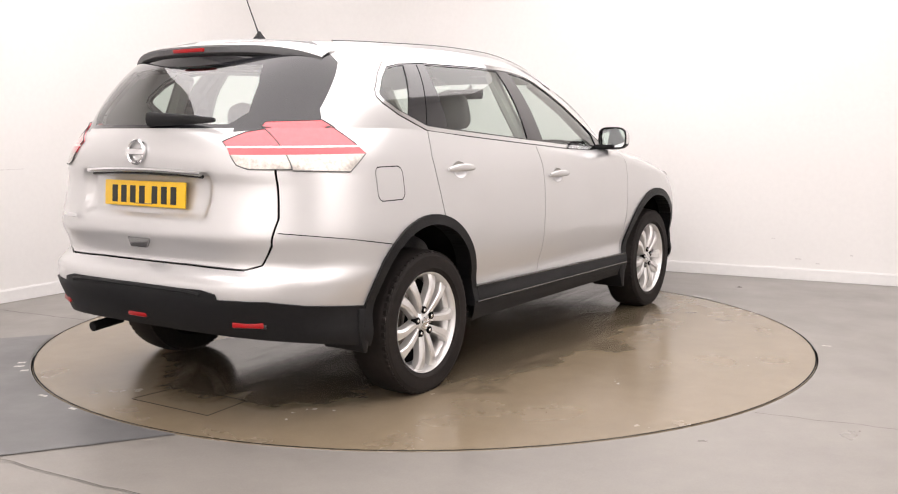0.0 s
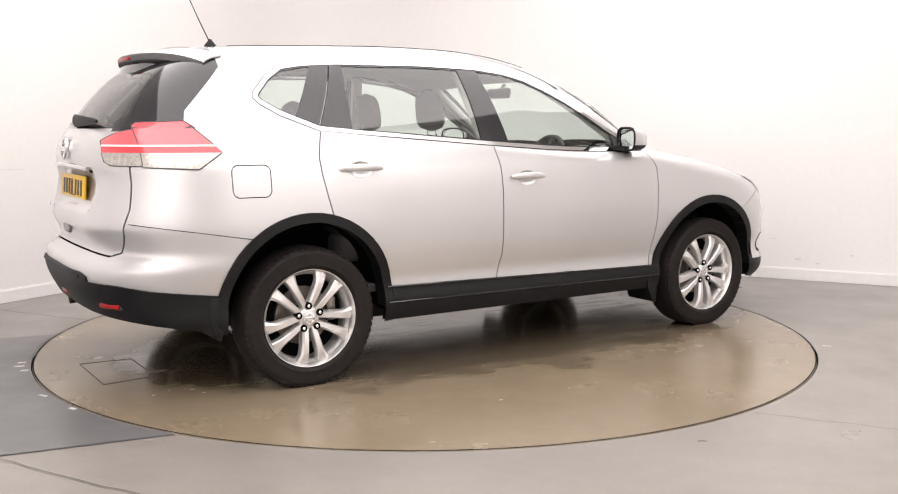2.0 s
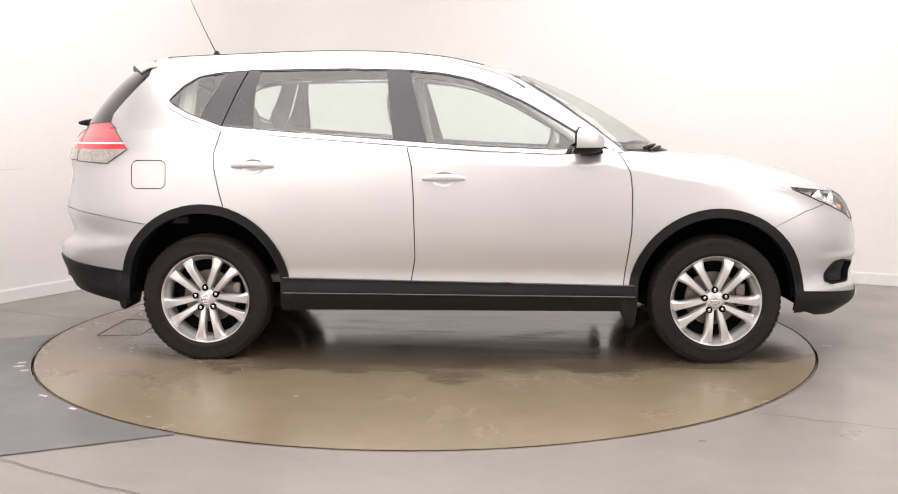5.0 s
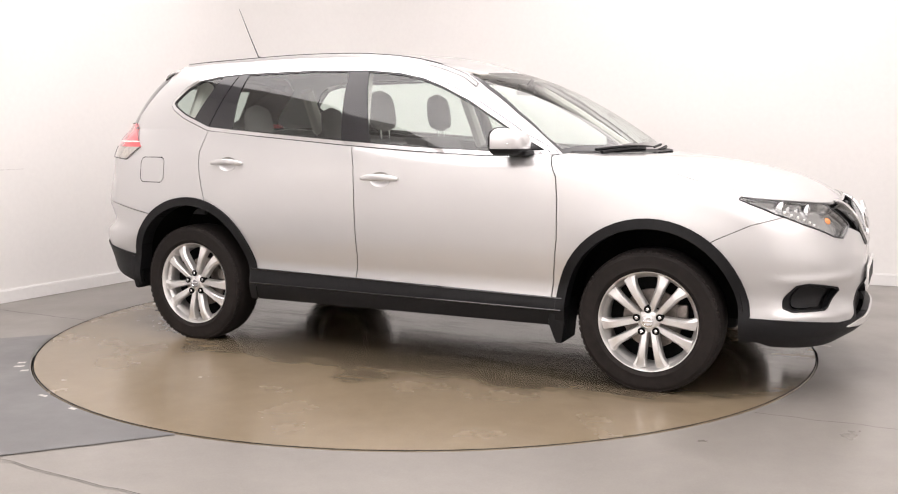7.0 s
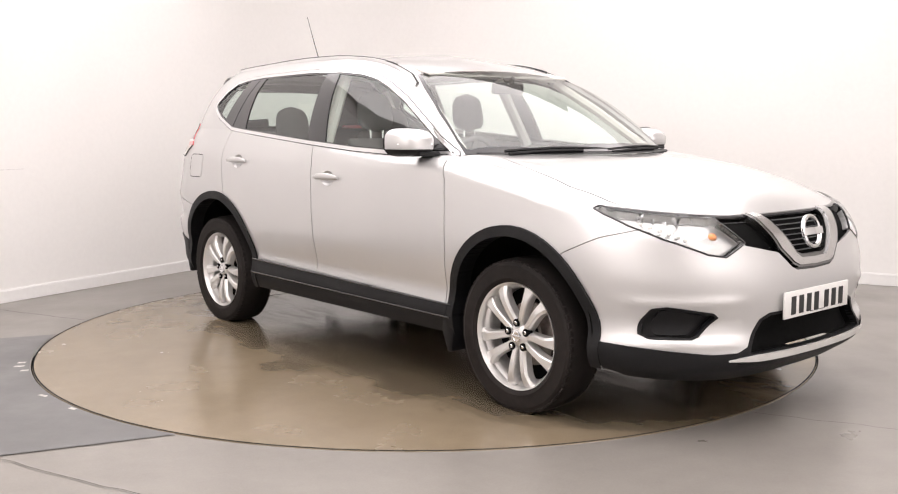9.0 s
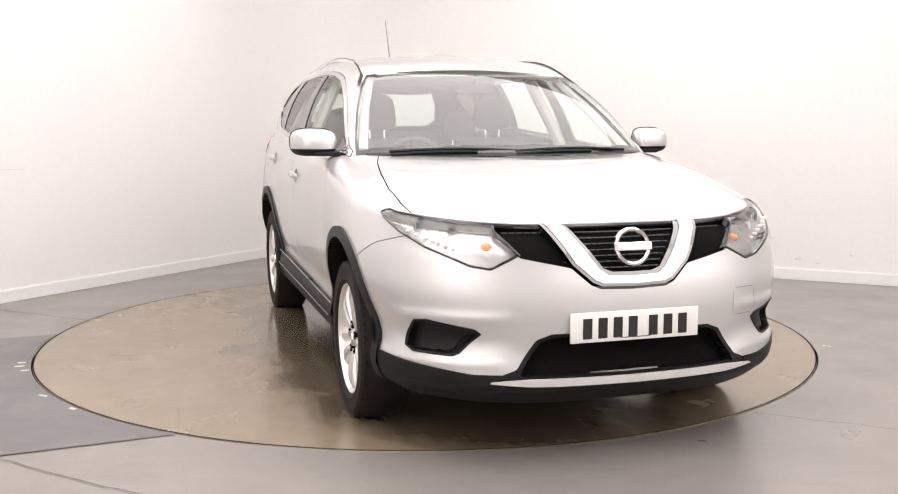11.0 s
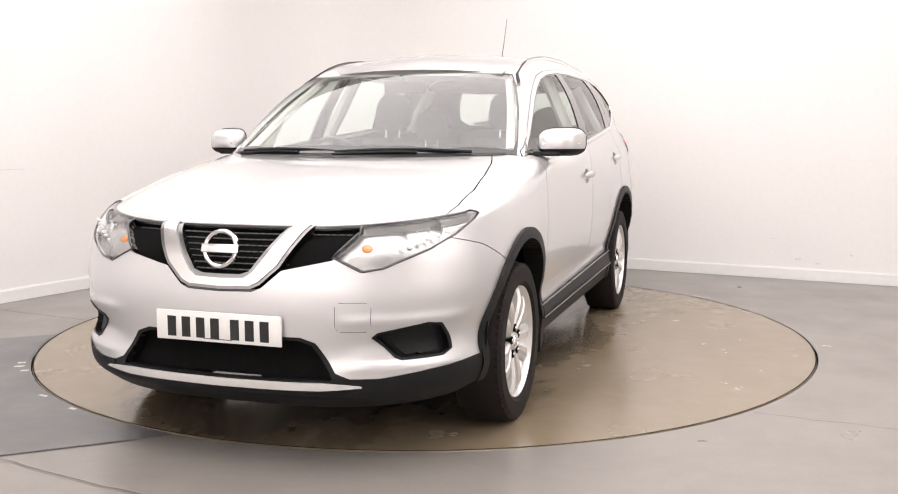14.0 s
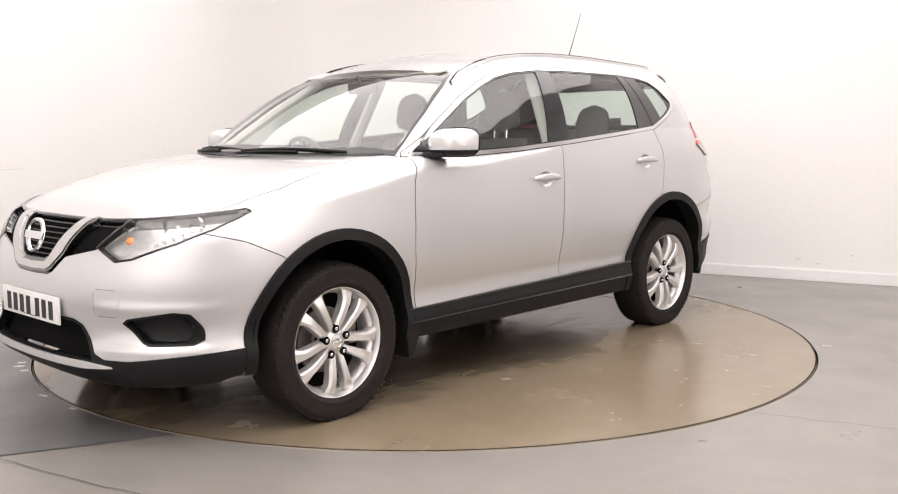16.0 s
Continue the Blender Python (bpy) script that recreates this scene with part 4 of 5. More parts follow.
# ---------------------------------------------------------------- wheels
def build_wheel():
    """An alloy wheel with five pairs of flat, faceted spokes that widen into the rim, and a tyre that rests flat on the ground."""
    tyre = lathe([(.234, -.075), (.246, -.098), (.280, -.108), (.318, -.103), (.332, -.090), (.341, -.060), (.344, 0), (.341, .060), (.332, .090), (.326, .098), (.318, .1005), (.314, .1035), (.280, .1055), (.262, .103), (.258, .1045), (.246, .098), (.236, .084), (.232, .06)], 84)
    bmesh.ops.recalc_face_normals(tyre, faces=tyre.faces)
    wheel = part("wheel", lathe([(.218, -.075), (.221, .05), (.227, .078), (.2345, .093), (.2375, .094), (.2385, .088), (.234, .07), (.213, .052), (.205, .02), (.207, -.07)], 72), M_SATIN, car, "silver alloy wheel with five twin spokes")
    tread = bmesh.new()
    for k in range(64):
        a = 2 * math.pi * k / 64
        for y0 in (-.078, -.028, .028, .078):
            add_box(tread, 0, 0, 0, .024, .036, .008, .002, Matrix.Rotation(a, 4, "Y") @ Matrix.Translation((0, y0, .3365 - (.005 if abs(y0) > .05 else 0))), seg=1)
    for b in (tyre, tread):
        for v in b.verts:
            if v.co.z < -WHEEL_Z:
                v.co.y *= 1 + .5 * (-WHEEL_Z - v.co.z)
                v.co.z = -WHEEL_Z
    part("tyre", tyre, M_RUBBER, wheel, "black rubber tyre", sharp=30)
    part("tread", tread, M_RUBBER, wheel)
    back = lathe([(.212, -.02), (.15, -.03), (.002, -.03)], 40)
    part("wheel_back", back, M_DARK, wheel, "dark wheel inside")
    part("brake_disc", lathe([(.06, .000), (.07, -.008), (.142, -.008), (.144, -.02)], 48), M_DISC, wheel, "rusty brake disc")
    part("brake_caliper", box(-.145, -.002, .02, .05, .03, .12, .01), M_DISC, wheel, "grey brake caliper")
    first = radians(86)
    for k in range(5):
        mid = first + 2 * math.pi * (k + .5) / 5
        out, side = Vector((math.cos(mid), 0, math.sin(mid))), Vector((-math.sin(mid), 0, math.cos(mid)))
        for s in (-1, 1):
            rows = []
            for t in np.linspace(0, 1, 11):
                r = .040 + .184 * t
                c = .0185 + .031 * t
                flare = max(0, (t - .68) / .32) ** 1.5
                wi, wo = .0135 + .007 * t + .004 * flare, .0145 + .009 * t + .022 * flare
                y = .070 + .020 * math.sin(min(t * 2.2, 2.0)) - .012 * flare
                back_off = .004 * flare

                def at(lateral, depth):
                    return tuple(out * (r - back_off) + side * (s * lateral) + Vector((0, y - depth, 0)))
                rows.append([at(c - wi - .003, .042), at(c - wi, .007), at(c - wi * .75, .001), at(c + wo * .55, 0), at(c + wo, .012), at(c + wo + .003, .044)])
            bm = grid_bm(np.array(rows))
            bm.normal_update()
            if sum(f.normal.y for f in bm.faces) < 0:
                bmesh.ops.reverse_faces(bm, faces=bm.faces)
            part("spoke", bm, M_SATIN, wheel, sharp=14)
        a0 = first + 2 * math.pi * k / 5
        seat_ring = lathe([(.0175, .050), (.0175, .0785), (.0165, .080), (.0135, .0795), (.001, .0785)], 18)
        nut = lathe([(.0085, .070), (.0085, .081), (.006, .083), (.001, .083)], 6)
        for b in (seat_ring, nut):
            bmesh.ops.translate(b, vec=(.058 * math.cos(a0), 0, .058 * math.sin(a0)), verts=b.verts)
        part("bolt_seat", seat_ring, M_DARK, wheel, "dark bolt recess")
        part("bolt", nut, M_CHROME, wheel, "chrome wheel nut", sharp=20)
    part("hub", lathe([(.058, .02), (.056, .058), (.048, .070), (.034, .076), (.033, .080), (.002, .081)], 40), M_SATIN, wheel, "silver hub")
    part("hub_cap", lathe([(.029, .080), (.028, .0845), (.020, .0855), (.018, .083), (.002, .083)], 32), M_CHROME, wheel, "round chrome hub cap")
    part("hub_bar", box(0, .0845, 0, .046, .004, .010, .001), M_CHROME, wheel)
    part("valve", tube([(.150 * math.cos(first + .40), .062, .150 * math.sin(first + .40)), (.172 * math.cos(first + .40), .050, .172 * math.sin(first + .40))], .004, 6), M_DARK, wheel)
    return wheel


wheel = build_wheel()
wheel.matrix_basis = pose(WHEEL_X, WHEEL_Y, WHEEL_Z)
copy_thing(wheel, pose(-WHEEL_X, WHEEL_Y, WHEEL_Z))
copy_thing(wheel, pose(WHEEL_X, -WHEEL_Y, WHEEL_Z, 0, 0, 180))
copy_thing(wheel, pose(-WHEEL_X, -WHEEL_Y, WHEEL_Z, 0, 0, 180))


def wheel_wells():
    for x in (WHEEL_X, -WHEEL_X):
        for s in (1, -1):
            n = 24
            P = np.array([[(x + .43 * math.cos(math.pi * k / n), s * y, arch_z(x) + .43 * math.sin(math.pi * k / n)) for y in (.52, .88)] for k in range(-1, n + 2)])
            bm = grid_bm(P)
            vs = [bm.verts.new((x + .43 * math.cos(math.pi * k / n), s * .52, arch_z(x) + .43 * math.sin(math.pi * k / n))) for k in range(-1, n + 2)]
            bm.faces.new(vs)
            part("wheel_well", bm, M_DARK, car, "black wheel arch liner")
    for s in (1, -1):
        part("mud_flap", prism([(-1.785, .47), (-1.84, .47), (-1.845, .37), (-1.815, .275), (-1.79, .268), (-1.775, .34)], s * .66, s * .885, bevel=.006), M_PLASTIC, car, "black mud flap")
        part("mud_flap", prism([(.935, .40), (.87, .40), (.86, .28), (.90, .185), (.93, .185), (.942, .30)], s * .68, s * .89, bevel=.006), M_PLASTIC, car, "black mud flap")
    under = box(0, 0, .31, 3.4, 1.02, .12, .03)
    part("underbody", under, M_STEEL, car, "dark underbody")
    part("fuel_tank", box(-.75, 0, .29, .8, 1.3, .10, .03), M_STEEL, car)
    part("floor_pan", box(0, 0, .33, 1.75, 1.62, .08, .02), M_STEEL, car)
    part("rear_pan", box(-1.98, 0, .42, .42, 1.2, .12, .04), M_STEEL, car)
    part("exhaust", tube([(-2.02, .47, .315), (-2.185, .47, .30)], .024, 16), M_STEEL, car, "dark exhaust tail pipe")
    part("axle", tube([(-WHEEL_X, -.7, .33), (-WHEEL_X, .7, .33)], .05, 12), M_STEEL, car)
    part("axle", tube([(WHEEL_X, -.7, .33), (WHEEL_X, .7, .33)], .045, 12), M_STEEL, car)


wheel_wells()


# ---------------------------------------------------------------- outer fittings
def door_handle(x, z, s, door):
    """A bar handle over a shallow cup."""
    y = float(curve_at(SIDE_Y, z))
    P = []
    for k in range(28):
        a = 2 * math.pi * k / 28
        P.append([(x + .0622 * r * math.cos(a), s * (float(curve_at(SIDE_Y, z - .006 + .0402 * r * math.sin(a))) - .017 * (1 - r ** 4)), z - .006 + .0402 * r * math.sin(a)) for r in (1.0, .96, .88, .75, .5, .02)])
    cup = grid_bm(np.array(P), closed=True)
    cup.normal_update()
    if sum(f.normal.y for f in cup.faces) * s < 0:
        bmesh.ops.reverse_faces(cup, faces=cup.faces)
    part("handle_cup", cup, M_PAINT, door, "shallow handle cup")
    rows = []
    for t in np.linspace(-1, 1, 15):
        h = .018 * (1 - .55 * abs(t) ** 3)
        o = .030 - .016 * abs(t) ** 2.4
        q = [(x + .112 * t, s * (y + o + .010 * math.cos(a) * (1 - .3 * abs(t))), z + .006 - .006 * t * t + h * math.sin(a)) for a in np.linspace(0, 2 * math.pi, 13)]
        rows.append(q)
    bm = grid_bm(np.array(rows))
    for r in (rows[0], rows[-1]):
        bm.faces.new([bm.verts.new(v) for v in r[:-1]])
    bmesh.ops.remove_doubles(bm, verts=bm.verts, dist=1e-5)
    bmesh.ops.recalc_face_normals(bm, faces=bm.faces)
    part("door_handle", bm, M_PAINT, door, "silver bar handle")
    part("lock_cover", lathe([(.011, 0), (.011, .004), (.009, .006), (.001, .006)], 16), M_PAINT, door, at=pose(x + .085, s * (y + .021), z + .004, 0, 0, 0 if s > 0 else 180))


for s, d in ((1, 0), (-1, 1)):
    door_handle(-.072, .973, s, doors_f[d])
    door_handle(-1.075, 1.040, s, doors_r[d])


def door_mirror(s):
    """A wing mirror: silver shell, black foot, indicator strip and glass."""
    rows = []
    for t in np.linspace(0, 1, 14):          # from the glass forward to the nose
        k = math.sqrt(max(0, 1 - t ** 2.6))
        cy, cz = .922 - .012 * t, 1.168 - .008 * t
        hy, hz = .106 * (.35 + .65 * k), .067 * (.25 + .75 * k)
        rows.append([(.628 + .125 * t - .03 * (math.cos(a)) * s * s * (1 - t), s * (cy + hy * np.sign(math.cos(a)) * abs(math.cos(a)) ** .62), cz + hz * np.sign(math.sin(a)) * abs(math.sin(a)) ** .62) for a in np.linspace(0, 2 * math.pi, 33)])
    bm = grid_bm(np.array(rows))
    bm.faces.new([bm.verts.new(v) for v in rows[-1][:-1]])
    bmesh.ops.remove_doubles(bm, verts=bm.verts, dist=1e-5)
    bmesh.ops.recalc_face_normals(bm, faces=bm.faces)
    lower = take(bm, [(0, 1.0), (2, 1.0), (2, 1.134), (0, 1.134)], (0, 2))
    shell = part("door_mirror", bm, M_PAINT, car, "silver door mirror on a black foot")
    part("lower_shell", lower, M_PLASTIC, shell, "black underside")
    g = bmesh.new()
    ring = rows[0]
    c = np.mean(np.array(ring[:-1]), axis=0)
    g.faces.new([g.verts.new(tuple(c + (np.array(v) - c) * .93 + np.array((.010, 0, 0)))) for v in ring[:-1]])
    part("mirror_glass", g, M_MIRROR, shell, "mirror glass", smooth=False)
    b = bmesh.new()
    join(b, tube([tuple(c + (np.array(v) - c) * .97) for v in ring], .006, 6))
    part("mirror_rim", b, M_PLASTIC, shell, "black rim")
    part("foot", prism([(.61, 1.128), (.75, 1.122), (.75, 1.100), (.63, 1.098)], s * .80, s * .93, bevel=.008), M_PLASTIC, shell, "black foot")
    part("indicator", tube([(.745 - .25 * (q - .86) ** 2 - .055 * max(0, (q - .93) / .08) ** 2, s * q, 1.158) for q in np.linspace(.85, 1.01, 9)], .0055, 6), M_CHROME, shell, "thin chrome indicator strip")


door_mirror(1)
door_mirror(-1)


def spoiler():
    prof = [(-1.66, 1.640), (-1.80, 1.632), (-1.92, 1.612), (-1.944, 1.604)]
    under = [(-1.944, 1.604), (-1.950, 1.596), (-1.948, 1.572), (-1.90, 1.552), (-1.80, 1.545)]
    ys = np.linspace(0, .62, 24)

    def at(x, y, z):
        w = (y / .62)
        return (x + .20 * max(0, (-x - 1.66) / .29) * w ** 2.2, y, z - .012 * w ** 2 - .05 * w ** 5)
    top = grid_bm(np.array([[at(x, y, z) for x, z in prof] for y in ys]))
    oriented(top)
    low_p = oriented(grid_bm(np.array([[at(x, y, z) for x, z in under] for y in ys])))
    sp = half_panel("spoiler", top, M_PAINT, "silver roof spoiler", .008)
    half_panel("spoiler_underside", low_p, M_TRIM, "dark grey spoiler underside", 0, parent=sp)
    part("brake_light", box(-1.951, 0, 1.584, .012, .20, .017, .003), M_REDDARK, sp, "red high brake light")
    rows = [[(-1.935 + .40 * y * y + dx, y, 1.560 - .03 * (y / .5) ** 2 - dz * (1 - .75 * (y / .5) ** 4)) for dx, dz in ((.0, 0.0), (-.012, .03), (-.012, .052), (.02, .066), (.06, .05))] for y in np.linspace(0, .5, 18)]
    pod = oriented(grid_bm(np.array(rows)))
    half_panel("wiper_pod", pod, M_GLOSS, "gloss black panel under the spoiler", 0, parent=sp)


spoiler()


def roof_fittings():
    T = UPPER[:, -1]
    side = [UPPER[NW, -5], UPPER[NW, -3]] + [T[k] for k in range(NW, len(T)) if T[k, 0] > -1.62]
    for s in (1, -1):
        rows = []
        pts = spaced(np.array(side), 40)
        for i, q in enumerate(pts):
            w = .005 + .009 * max(0, 1 - i / 8)
            rows.append([(q[0], s * (q[1] + .012 - w), q[2] + .0005), (q[0], s * (q[1] + .012 - w * .6), q[2] + .005), (q[0], s * (q[1] + .012 + w * .4), q[2] + .003), (q[0], s * (q[1] + .014 + w), q[2] - .014)])
        for piece, mat, label in (([r[:3] for r in rows[:8]], M_PLASTIC, "black front end of the roof strip"), ([r[2:] for r in rows[:8]], M_PAINT, ""), (rows[7:], M_PAINT, "silver roof edge strip")):
            bm = grid_bm(np.array(piece))
            bm.normal_update()
            if sum(f.normal.z for f in bm.faces) < 0:
                bmesh.ops.reverse_faces(bm, faces=bm.faces)
            part("roof_strip", bm, mat, car, label)
    for s in (1, -1):
        line = [(q[0], s * (q[1] + .006), q[2] + .0065) for q in pts[5:]]
        part("roof_joint", tube(line, .0032, 6), M_GLOSS, car, "thin black roof joint")
    lin = roof_sheet()
    lin[..., 2] -= .03
    bm = oriented(grid_bm(lin))
    bmesh.ops.reverse_faces(bm, faces=bm.faces)
    part("headliner", both(bm), M_PALE, car, "pale grey headliner")
    base = lathe([(.028, 0), (.026, .012), (.014, .03), (.006, .045), (.002, .047)], 20)
    bmesh.ops.transform(base, matrix=Matrix.Translation((-1.50, 0, 1.660)) @ pose(0, 0, 0, 90, 0, 0) @ Matrix.Diagonal((1.3, 1, 1, 1)), verts=base.verts)
    ant = part("aerial", base, M_PLASTIC, car, "thin black roof aerial")
    part("mast", tube([(-1.505, 0, 1.695), (-1.57, 0, 1.83), (-1.655, 0, 2.02)], .0034, 8, .45), M_PLASTIC, ant, "thin black mast")


roof_fittings()


def wipers():
    for y0, y1, x0, x1 in ((-.62, -.02, 1.005, 1.15), (-.05, .58, 1.155, 1.02)):
        pts = [(x0 + (x1 - x0) * t + .03 * math.sin(math.pi * t), y0 + (y1 - y0) * t, 1.125 + .012 * math.sin(math.pi * t)) for t in np.linspace(0, 1, 12)]
        w = part("wiper", tube(pts, .008, 6), M_PLASTIC, car, "black windscreen wiper")
        q = [(p[0] + .03, p[1], p[2] - .012) for p in pts[:8]]
        part("wiper_arm", tube(q, .009, 6), M_PLASTIC, w)
    cowl = grid_bm(np.array([[(1.19 - .325 * s ** 2.2 + d, .765 * s, 1.108 + .004 * s + h) for d, h in ((-.035, .016), (0, .004), (.035, -.002))] for s in np.linspace(0, .93, 20)]))
    half_panel("cowl", oriented(cowl), M_PLASTIC, "black cowl below the windscreen", 0)
    rows = []
    for t in np.linspace(0, 1, 14):
        h = .024 * (1 - t) ** .7 + .008
        rows.append([(-2.206 + .012 * t * t - .015 * math.cos(a) * (.4 + .6 * (1 - t)), -.02 - .40 * t, 1.275 - .006 * t + h * math.sin(a)) for a in np.linspace(0, 2 * math.pi, 13)])
    bm = grid_bm(np.array(rows))
    for r in (rows[0], rows[-1]):
        bm.faces.new([bm.verts.new(v) for v in r[:-1]])
    bmesh.ops.remove_doubles(bm, verts=bm.verts, dist=1e-5)
    bmesh.ops.recalc_face_normals(bm, faces=bm.faces)
    part("rear_wiper", bm, M_PLASTIC, car, "black rear wiper")


wipers()


def plate(x, z, w, h, s, mat, nm, label, tilt=0.0):
    m = pose(x, 0, z, 0, tilt, 0)
    p = part(nm, box(0, 0, 0, .010, w, h, .003), mat, car, label, at=m)
    start = -.438 / 2
    for k in range(7):
        y = start + .025 + .061 * k + (.022 if k > 3 else 0)
        part("plate_bar", box(.0052 * s, -y * s * -1, -.004, .003, .037, .076, .001, seg=1), M_INK, p)
    part("plate_edge", box(.0042 * s, 0, -h / 2 + .012, .003, .12, .003), M_TRIM, p)


plate(2.263, .512, .522, .111, 1, M_WHITEPLATE, "front_plate", "white number plate with black bars")
plate(-2.226, .953, .53, .111, -1, M_YELLOWPLATE, "rear_plate", "yellow number plate with black bars", 4)


def badge(x, z, r, s, tilt):
    ring = lathe([(r * .78, .0), (r * .80, .010), (r * .9, .014), (r, .010), (r * 1.02, 0)], 40)
    b = part("badge", ring, M_CHROME, car, "round chrome badge", at=Matrix.Translation((x, 0, z)) @ pose(0, 0, 0, 0, tilt, 0) @ pose(0, 0, 0, 0, 0, -90 if s > 0 else 90))
    part("badge_bar", box(0, .010, 0, r * 2.15, .012, r * .46, .004), M_CHROME, b)


badge(2.222, .797, .072, 1, -14)
badge(-2.256, 1.135, .056, -1, 8)


def rear_fittings():
    part("chrome_strip", tube([(-2.261 + .20 * y * y, y, 1.060 - .012 * (y / .37) ** 2) for y in np.linspace(-.37, .37, 20)], .011, 8), M_CHROME, tailgate, "chrome strip above the plate")
    # dark bar that stands in for the shadow under the chrome strip
    part("strip_shadow", tube([(-2.240 + .20 * y * y, y, 1.046 - .012 * (y / .37) ** 2) for y in np.linspace(-.36, .36, 20)], .008, 8), M_GLOSS, tailgate, "black bar as the shadow in the recess below the chrome strip")
    part("gate_handle", prism([(-.075, .765), (.075, .765), (.052, .722), (-.052, .722)], -2.272, -2.256, (1, 2), .006), M_BEVEL, tailgate, "silver handle pocket")
    part("model_mark", box(-2.252, .50, .84, .006, .13, .018, .003, pose(0, 0, 0, 0, 0, -12)), M_CHROME, tailgate, "plain chrome bar in place of lettering")
    def skin_x(y, z):
        """The rear skin's place along the car at a width and height."""
        rear = [plan(z, k) for k in range(NF + NS, NU)]
        return float(np.interp(y, [q[1] for q in rear[::-1]], [q[0] for q in rear[::-1]]))
    for y in (-.60, .60, 0):
        z = .432
        x = skin_x(abs(y), z)
        turn = math.degrees(math.atan2(skin_x(abs(y) + .05, z) - skin_x(abs(y) - .05 if y else 0, z), .1 if y else .05)) * (1 if y > 0 else -1 if y < 0 else 0)
        pocket = part("reflector_pocket", box(x + .010, y, z, .03, .15 if y else .135, .038, .008, pose(0, 0, 0, 0, 8, -turn)), M_GLOSS, car, "dark reflector pocket")
        part("rear_reflector", box(x - .003, y, z, .02, .135 if y else .12, .026, .006, pose(0, 0, 0, 0, 8, -turn)), M_REDDARK, pocket, "red rear reflector")
    ridge = [(skin_x(abs(y), .566) - .003, y, .566 - .012 * (abs(y) / .42) ** 6) for y in np.linspace(-.42, .42, 25)]
    part("bumper_ridge", tube(ridge, .011, 8), M_PLASTIC, car, "raised black edge of the lower bumper")
    # the filler flap
    y = -.9
    poly = []
    for cx, cz, a0 in ((-1.572, .952, -90), (-1.572, 1.037, 0), (-1.693, 1.037, 90), (-1.693, .952, 180)):
        for k in range(6):
            a = radians(a0 + 18 * k)
            poly.append((cx + .033 * math.cos(a), cz + .033 * math.sin(a)))
    me = quarters[1].data
    bm = bmesh.new()
    bm.from_mesh(me)
    T = lambda c: c.y < -.5
    flap = take(bm, poly, (0, 2), T)
    gapb = inset(poly, .0045)
    flap2 = take(flap, gapb, (0, 2), T)
    flap.free()
    bm.to_mesh(me)
    bm.free()
    part("filler_flap", thick(flap2, .008), M_PAINT, quarters[1], "silver fuel filler flap")


rear_fittings()


# ---------------------------------------------------------------- inside
def seat(x, y, w, back_z, rake, nm="front_seat", heads=(0.0,), base_z=.62):
    st = part(nm, box(x + .20, y, base_z, .52, w, .17, .06, pose(0, 0, 0, 0, -6, 0), seg=3), M_CLOTH, car, "charcoal cloth seat")
    rows = []
    for t in np.linspace(0, 1, 14):
        hw = w / 2 * (1 - .22 * t ** 3)
        d = .075 * (1 - .45 * t)
        if t in (0, 1):
            d *= .4
        cx, cz = x - rake * t, base_z + .04 + (back_z - base_z - .04) * t
        rows.append([(cx + d * np.sign(math.cos(a)) * abs(math.cos(a)) ** .6, y + hw * np.sign(math.sin(a)) * abs(math.sin(a)) ** .5, cz) for a in np.linspace(0, 2 * math.pi, 25)])
    bm = grid_bm(np.array(rows))
    for r in (rows[0], rows[-1]):
        bm.faces.new([bm.verts.new(v) for v in r[:-1]])
    bmesh.ops.remove_doubles(bm, verts=bm.verts, dist=1e-5)
    bmesh.ops.recalc_face_normals(bm, faces=bm.faces)
    part("backrest", bm, M_CLOTH, st, sharp=60)
    for h in heads:
        cx = x - rake * 1.05
        rows = []
        for t in np.linspace(0, 1, 12):
            k = math.sqrt(max(.02, 1 - (2 * t - 1) ** 4))
            hw, d = .125 * k * (1.06 - .22 * t), .052 * k
            rows.append([(cx - .03 * t + d * math.cos(a), y + h + hw * np.sign(math.sin(a)) * abs(math.sin(a)) ** .7, back_z + .04 + .235 * t) for a in np.linspace(0, 2 * math.pi, 21)])
        hb = grid_bm(np.array(rows))
        for r in (rows[0], rows[-1]):
            hb.faces.new([hb.verts.new(v) for v in r[:-1]])
        bmesh.ops.remove_doubles(hb, verts=hb.verts, dist=1e-5)
        bmesh.ops.recalc_face_normals(hb, faces=hb.faces)
        hr = part("headrest", hb, M_CLOTH, st, sharp=60)
        for dy in (-.045, .045):
            part("headrest_post", tube([(cx + .005, y + h + dy, back_z - .02), (cx, y + h + dy, back_z + .07)], .006, 8), M_CHROME, hr)


seat(-.20, -.37, .52, 1.175, .14)
seat(-.20, .37, .52, 1.175, .14)
seat(-1.02, 0, 1.30, 1.10, .16, "rear_bench", (-.42, .42), .64)


